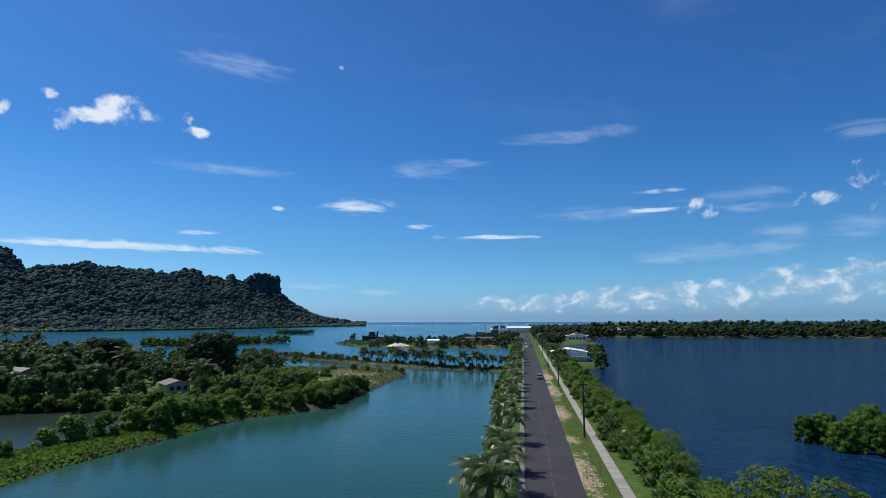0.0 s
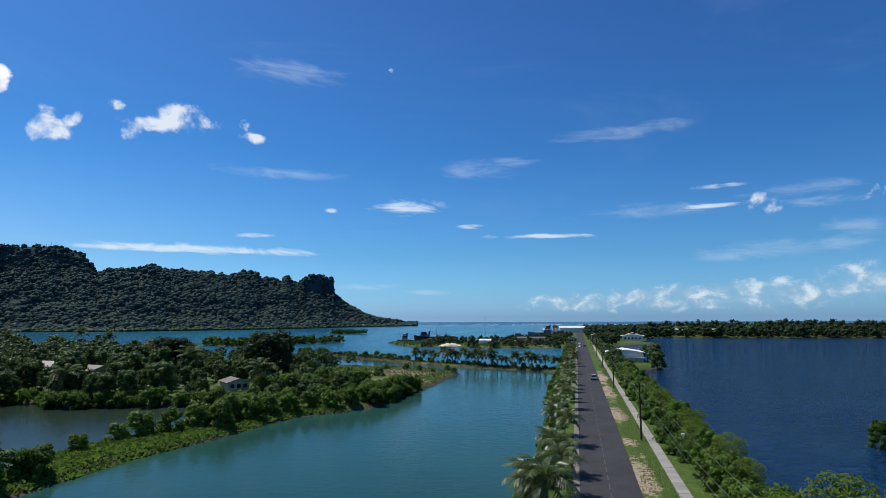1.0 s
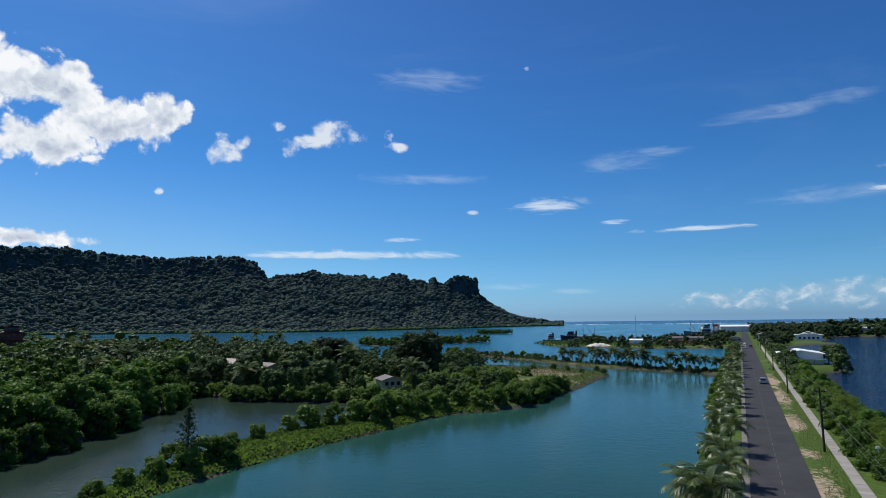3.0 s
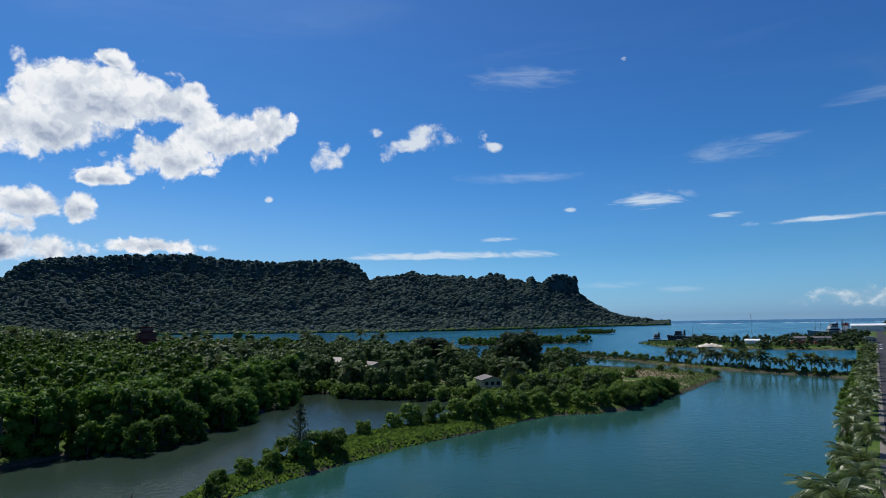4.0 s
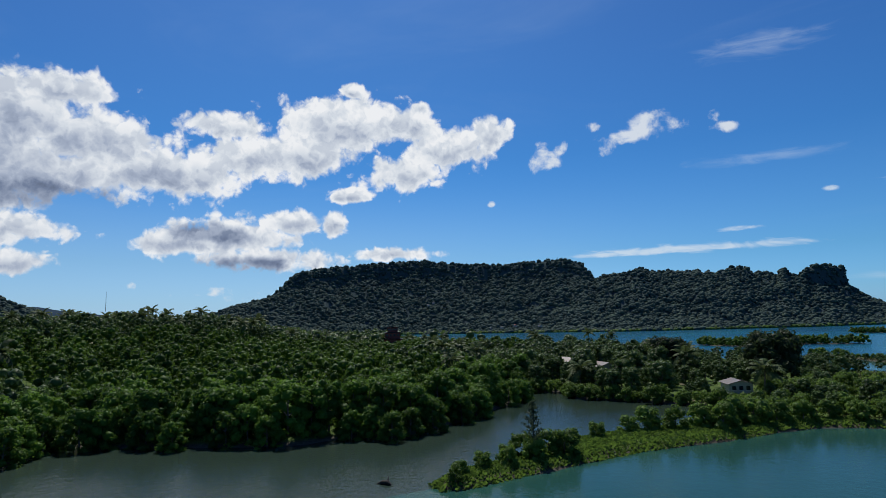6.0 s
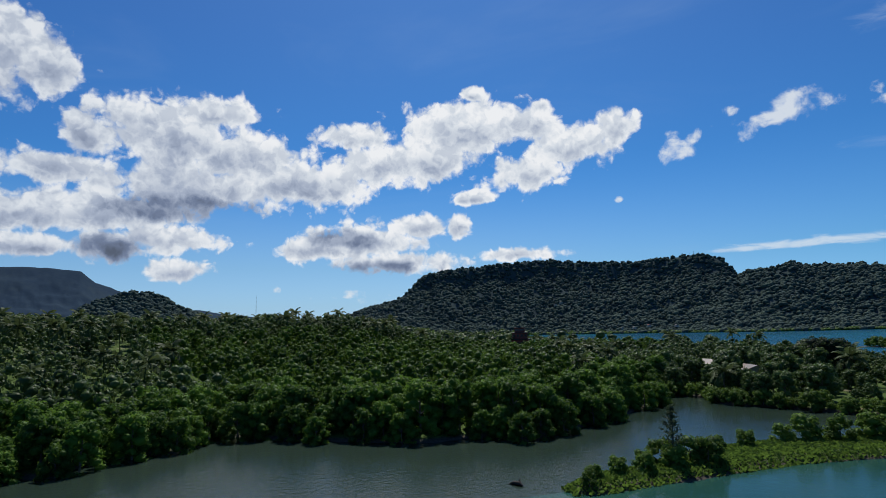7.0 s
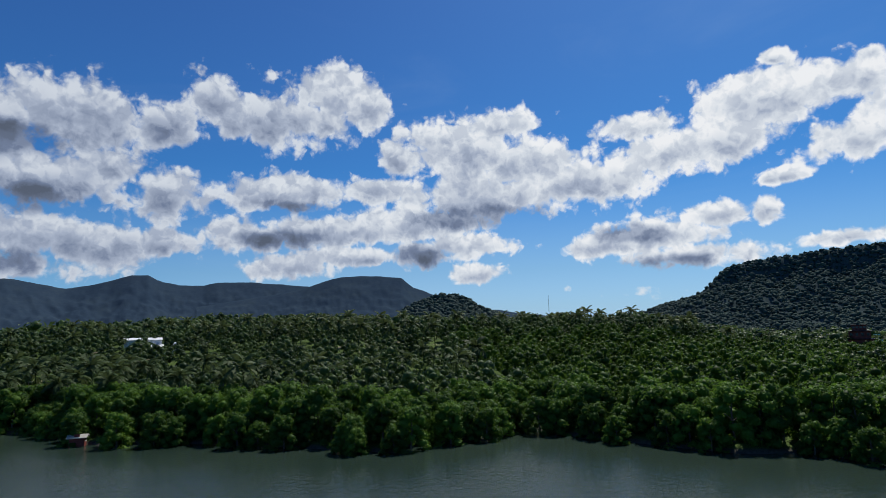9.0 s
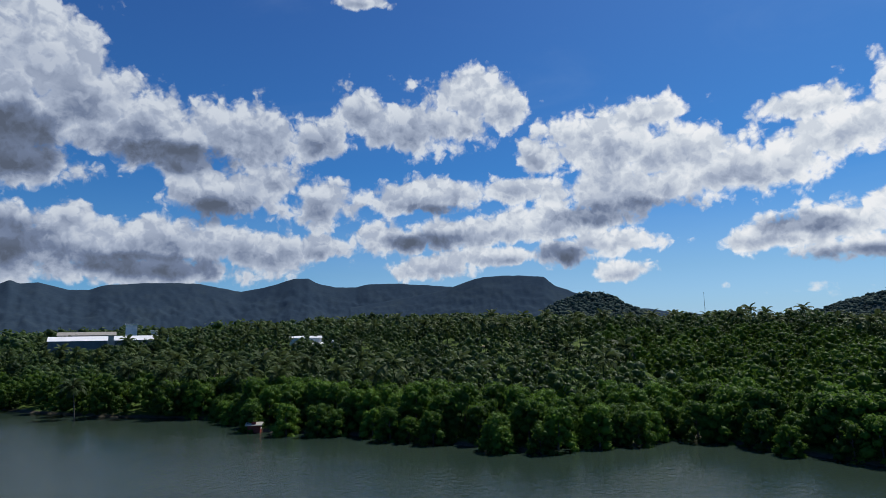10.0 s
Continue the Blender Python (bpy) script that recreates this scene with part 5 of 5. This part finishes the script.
ship("tugboat", -85, 566, 178, 17, 5.5, 1.6, ((6, 2.2, M_WHITE), (4.2, 2.0, M_RUST), (3, 1.8, M_WHITE)), "dark hulled tugboat with a white and red wheelhouse", house_at=0.05, masts=(0.0,))
ship("cargo_ship", -60, 592, 174, 42, 7.5, 4.0, ((7, 2.6, M_STEEL), (5, 2.4, M_HULL)), "old dark cargo ship moored at the yard", house_at=0.25, masts=(-0.05, -0.3))
ship("barge", -66, 572, 176, 16, 6, 1.2, ((5, 2, M_STEEL),), "low dark work barge beside the yard", house_at=-0.3, masts=())
ship("fishing_vessel", 56, 745, 200, 34, 8, 4.5, ((11, 3, M_STEEL), (8, 2.8, M_WHITE), (5, 2.4, M_STEEL)), "grey steel fishing vessel in the harbour", M_STEEL, masts=(0.1, 0.25))
ship("fishing_vessel", 74, 750, 255, 30, 8, 4.5, ((9, 3, M_WHITE), (6, 2.8, M_WHITE), (4, 2.4, M_RUST)), "white and red fishing vessel with tall masts in the harbour", M_STEEL, masts=(0.0, 0.2, 0.33))

SANDPILE = thing("sand_pile", -34, 455, 1.0, 10, "heap of pale dredged coral sand at the yard", "sand")
bm = bmesh.new()
bmesh.ops.create_grid(bm, x_segments=26, y_segments=14, size=1.0)
for v in bm.verts:
    a, b = v.co.x, v.co.y
    k = max(0.0, 1 - a * a) * max(0.0, 1 - b * b)
    v.co = Vector((a * 9, b * 4, -0.3 + 2.6 * k ** 0.8 * (0.6 + 0.4 * abs(math.sin(a * 6.0 + b * 2))) + 0.2 * math.sin(a * 17) * k))
part("mound", bm, M_SAND, SANDPILE)


def container(x, y, turn, mat, label, z=1.2):
    ob = thing("shipping_container", x, y, z, turn, label, "container", "containers in the yard")
    bm = boxed(-6.05, -1.2, 0, 6.05, 1.2, 2.55, bevel=0.05)
    for i in range(24):
        q = -5.8 + i * 0.5
        box(bm, q, -1.25, 0.2, q + 0.25, -1.2, 2.4)
        box(bm, q, 1.2, 0.2, q + 0.25, 1.25, 2.4)
    part("body", bm, mat, ob)
    part("door", boxed(6.06, -1.1, 0.1, 6.12, 1.1, 2.45), mat, ob)


for x, y, t, m, lab in ((36, 484, 5, M_RUST, "rust red shipping container in the yard"), (22, 487, 8, M_RUST, "rust red shipping container in the yard"), (45, 472, -5, M_STEEL, "grey shipping container in the yard"),
                        (12, 492, 0, M_WALL, "beige shipping container in the yard"), (50, 486, 80, M_STEEL, "grey shipping container in the yard"), (-2, 497, 12, M_WHITE, "white shipping container in the yard")):
    container(x, y, t, m, lab)
house(-8, 487, 1.1, 6, 9, 3.2, 0.9, 85, M_WHITE, M_BRIGHT, "small white yard office with a bright roof", "yard_office")
house(30, 500, 1.1, 10, 22, 4.5, 1.0, 82, M_WALL, M_TIN, "long grey yard store with a tin roof", "warehouse")

mast = thing("radio_mast", -8.3, 505, 1.0, 0, "thin steel lattice radio mast at the yard", "mast")
bm = bmesh.new()
for i in range(3):
    a = i * math.tau / 3
    tube(bm, [(0.45 * math.cos(a), 0.45 * math.sin(a), 0), (0.2 * math.cos(a), 0.2 * math.sin(a), 22.5)], [0.06, 0.05], 4)
for k in range(20):
    a = k * math.tau / 3
    r0 = 0.45 - 0.012 * k
    tube(bm, [(r0 * math.cos(a), r0 * math.sin(a), k * 1.1), (r0 * math.cos(a + 2.1), r0 * math.sin(a + 2.1), k * 1.1 + 1.1)], [0.03, 0.03], 3)
part("lattice", bm, M_STEEL, mast)
for az, hgt in ((38.68, 14), (39.0, 9)):
    x, y = polar(az, 1790)
    m = thing("antenna", x, y, 205, 0, "thin antenna mast on the ridge top", "antenna", "antennas on the ridge")
    part("pole", tube(bmesh.new(), [(0, 0, -8), (0, 0, hgt)], [0.5, 0.3], 5), M_STEEL, m)
m = thing("antenna", *polar(79.4, 900), 50, 0, "thin antenna mast above the far woods", "antenna", "antennas on the ridge")
part("pole", tube(bmesh.new(), [(0, 0, 0), (0, 0, 26)], [0.35, 0.15], 5), M_STEEL, m)


# ---- utility poles and wires ----
def utility_pole(s, off, h=9.1):
    x, y = road_point(s, off)
    ob = thing("utility_pole", x, y, 1.45, -7.7, "dark wooden utility pole on the grass verge", "utility pole", "poles along the causeway")
    part("post", tube(bmesh.new(), [(0, 0, -0.5), (0, 0, h * 0.5), (0, 0, h)], [0.17, 0.15, 0.12], 8), M_POLE, ob)
    part("crossarm", boxed(-0.9, -0.06, h - 0.5, 0.9, 0.06, h - 0.38), M_POLE, ob)
    for k in (-0.8, 0.8):
        part("insulator", tube(bmesh.new(), [(k, 0, h - 0.38), (k, 0, h - 0.2)], [0.05, 0.06], 6), M_WHITE, ob)
    part("bracket", tube(bmesh.new(), [(0, 0, h * 0.72), (0.45, 0, h * 0.72)], [0.04, 0.04], 4), M_STEEL, ob)


POLES = (-34, 34, 103, 176.5, 250, 322, 395, 455)
for s in POLES:
    utility_pole(s, 6.5)
for a, b in zip(POLES, POLES[1:]):
    for off, z in ((5.7, 10.35), (7.3, 10.35), (6.95, 8.0)):
        w = thing("overhead_wire", *road_point(a, off), z, 0, "thin sagging overhead wire between poles", "wire", "wires along the causeway")
        x0, y0 = road_point(a, off)
        x1, y1 = road_point(b, off)
        pts = [((x1 - x0) * u, (y1 - y0) * u, -3.2 * u * (1 - u)) for u in (i / 12 for i in range(13))]
        part("cable", tube(bmesh.new(), pts, [0.01] * 13, 4), M_STEEL, w)
post = thing("marker_post", *road_point(92, 11.2), 1.3, 0, "slim pale sign post in the bushes", "post")
part("post", tube(bmesh.new(), [(0, 0, -0.5), (0, 0, 3.2)], [0.05, 0.05], 6), M_WHITE, post)
part("lamp_box", boxed(-0.25, -0.12, 3.1, 0.25, 0.12, 3.4, bevel=0.03), M_WHITE, post)
post = thing("beacon_post", 15.5, 262.5, 0.6, 0, "dark slim beacon post on the spit", "post")
part("post", tube(bmesh.new(), [(0, 0, -0.5), (0, 0, 7.5)], [0.14, 0.1], 6), M_POLE, post)


# ---- cars ----
def car(s, off, turn, paint, label):
    x, y = road_point(s, off)
    ob = thing("car", x, y, 1.6, turn, label, "car", "cars on the causeway")
    bm = bmesh.new()
    side = [(-2.1, 0.35), (-2.15, 0.85), (-1.2, 1.0), (-0.7, 1.0), (1.5, 1.0), (2.1, 0.95), (2.15, 0.4)]
    for q in (side, ):
        l = [bm.verts.new((-0.88, a, b)) for a, b in q]
        r = [bm.verts.new((0.88, a, b)) for a, b in q]
        for i in range(len(q)):
            j = (i + 1) % len(q)
            bm.faces.new((l[i], l[j], r[j], r[i]))
        bm.faces.new(l); bm.faces.new(r[::-1])
    bmesh.ops.recalc_face_normals(bm, faces=bm.faces[:])
    bmesh.ops.bevel(bm, geom=bm.edges[:], offset=0.06, segments=2, affect="EDGES")
    part("body", bm, paint, ob)
    bm = bmesh.new()
    low, high = ((-1.15, 1.0), (1.95, 1.0)), ((-0.45, 1.55), (1.6, 1.58))
    v = [bm.verts.new((sx * wd, a, b)) for sx in (-1, 1) for (a, b), wd in ((low[0], 0.82), (high[0], 0.68), (high[1], 0.68), (low[1], 0.82))]
    bm.faces.new(v[:4]); bm.faces.new(v[4:][::-1])
    for i in range(3):
        bm.faces.new((v[i], v[i + 1], v[5 + i], v[4 + i]))
    bmesh.ops.recalc_face_normals(bm, faces=bm.faces[:])
    part("glasshouse", bm, M_GLASS, ob, "dark tinted windows")
    part("roof", boxed(-0.7, -0.42, 1.56, 0.7, 1.58, 1.63, bevel=0.03), paint, ob)
    for sx in (-1, 1):
        for wy in (-1.35, 1.3):
            part("wheel", tube(bmesh.new(), [(sx * 0.72, wy, 0.33), (sx * 0.9, wy, 0.33)], [0.33, 0.33], 14), M_TYRE, ob)
        part("tail_light", boxed(sx * 0.75 - 0.1, 2.12, 0.7, sx * 0.75 + 0.1, 2.18, 0.88), M_RUST, ob)
        part("headlight", boxed(sx * 0.68 - 0.14, -2.19, 0.66, sx * 0.68 + 0.14, -2.12, 0.82), M_WHITE, ob)
    return ob


car(199.5, 1.7, 172.3, M_CAR, "silver compact car driving on the causeway")
car(415, -1.7, -7.7, M_WHITE, "white car far along the causeway")
car(432, 1.7, 172.3, M_STEEL, "grey car far along the causeway")
car(470, -1.7, -7.7, M_WHITE, "white car far along the causeway")

# ---- more planting ----
for s, o, sc in ((40, 13.4, 1.15), (37.5, 16.5, 1.1), (44.5, 13.0, 0.8), (29, 18.5, 1.0), (50, 15.5, 0.6), (56, 13.5, 0.55), (42, 17.5, 0.85)):
    plant(limes[0], *road_point(s, o), sc, s * 31 % 360)
for s, o, k, sc in ((300, 11.5, 1, 0.7), (262, 29, 0, 0.75), (283, 31, 1, 0.8), (298, 29, 2, 0.7), (210, 8.9 + 2.5, 0, 0.45), (232, 12, 1, 0.5), (245, 11, 2, 0.5)):
    plant(broads[k], *road_point(s, o), sc, s * 17 % 360)
for i in range(44):
    plant(broads[i % 3], *road_point(262 + i * 5.2, R.uniform(10.5, 14.5)), R.uniform(0.35, 0.6), R.uniform(0, 360))

for i in range(15):
    plant(broads[i % 3], *polar(126.5 + i * 0.85, 342 + 7 * (i % 2)), R.uniform(0.95, 1.15), R.uniform(0, 360))
# ---- breakers on the reef ----
x, y, r = scatter(-1500, 2240, 3600, 2300, 60, 21, 0.5)
verts, faces = [], []
for xx, yy in zip(x, y):
    w = r.uniform(10, 40)
    k = len(verts)
    verts += [(xx - w, yy, 0.2), (xx - w * 0.4, yy - 2, 0.2), (xx + w * 0.6, yy - 2, 0.2), (xx + w, yy, 0.2), (xx + w * 0.3, yy + 2, 0.6), (xx - w * 0.5, yy + 2, 0.6)]
    faces.append(tuple(range(k, k + 6)))
tagged(new("reef_surf", mesh_of("reef_surf", verts, faces, M_FOAM)), "white line of breakers on the outer reef", "surf", kind="stuff")


# ---- grass and weeds ----
def tufts(name, x, y, size, mat, label, seed, upright=1.0):
    r = np.random.default_rng(seed)
    z = height(x, y)
    n = len(x)
    c = np.stack([x, y, z + size * 0.3], 1)
    a = r.uniform(0, 6.28, n)
    nrm = np.stack([np.cos(a) * upright, np.sin(a) * upright, r.uniform(0.2, 0.9, n)], 1)
    nrm /= np.linalg.norm(nrm, axis=1, keepdims=True)
    v, f = cards(c, nrm, size, r)
    return tagged(new(name, mesh_of(name, v, f, mat)), label, "grass", kind="stuff")


def over(outline, step, lo, hi, seed, keep=None):
    xs, ys = [p[0] for p in outline], [p[1] for p in outline]
    x, y, r = scatter(min(xs), min(ys), max(xs), max(ys), step, seed)
    d = inland(x, y, outline)
    k = (d > lo) & (d < hi)
    if keep is not None:
        k &= keep(x, y)
    return x[k], y[k]


x, y = over(STRIP, 0.42, -0.1, 30, 41)
tufts("strip_grass", x, y, 0.7, M_SHRUB, "thick rank grass covering the narrow strip", 42)
x, y = over(TOWN[:6] + ((-62, 146), (-70, 172), (-70, 262), (-32, 254)), 0.8, -0.2, 60, 43, lambda x, y: (wobble(x, y, 14, 2) > -0.1) | (np.hypot(x + 44, y - 214) > 20))
tufts("tip_grass", x, y, 0.45, M_WEEDS, "rough dry grass and weeds on the cleared headland", 44)
x, y, r = scatter(0, 0, 6, 260, 0.45, 45)
px, py = 3.2 + 0.1338 * (y + 40) + 0.991 * (x * 0.66 + 3.5), 0.991 * (y + 40) - 0.1338 * (x * 0.66 + 3.5)
k = wobble(px, py, 9, 1) + 0.25 * (x - 2.6) > 0.1
tufts("verge_grass", px[k], py[k], 0.16, M_GRASS, "short grass on the road verge", 46)
x, y = over(SPUR, 0.75, -0.4, 30, 47, lambda x, y: wobble(x, y, 6, 5) > -0.25)
tufts("spit_grass", x, y, 0.6, M_WEEDS, "weeds along the sandy spit", 48)

x, y = over(PORT[:5] + ((60, 470), (-50, 545)), 2.4, -1.0, 30, 49, lambda x, y: np.hypot(x + 34, y - 455) > 13)
tufts("yard_weeds", x, y, 1.7, M_BROAD, "weeds and low scrub round the yard", 50)

# ---- footpath slabs, last ----
path = thing("footpath", 0, 0, 0, 0, "pale concrete footpath of cast slabs along the causeway", "pavement", kind="structure")
slab_bm = boxed(-0.69, -0.74, -0.1, 0.69, 0.74, 0.03, bevel=0.02)
slab_me = bpy.data.meshes.new("slab")
slab_bm.to_mesh(slab_me); slab_bm.free()
slab_me.materials.append(M_SLAB)
for i in range(150):
    x, y = road_point(48 + i * 1.5, 8.05)
    q = new("slab", slab_me)
    q.parent, q.matrix_basis = path, pose(x, y, 1.55 + 0.012 * math.sin(i * 2.3), 0.3 * math.sin(i), 0, -7.7)
dashes = thing("centre_line", 0, 0, 0, 0, "worn faded line along the road's middle", "road marking", kind="structure")
dash_me = mesh_of("dash", [(-0.06, -1.2, 0), (0.06, -1.2, 0), (0.05, 1.2, 0), (-0.05, 1.2, 0)], [(0, 1, 2, 3)], M_LINE)
for i in range(60):
    q = new("dash", dash_me)
    q.parent, q.matrix_basis = dashes, pose(*road_point(50 + i * 4, 0.0), 1.588, 0, 0, -7.7)

for ob in MASTERS:
    for o in (ob, *ob.children_recursive):
        bpy.data.objects.remove(o)
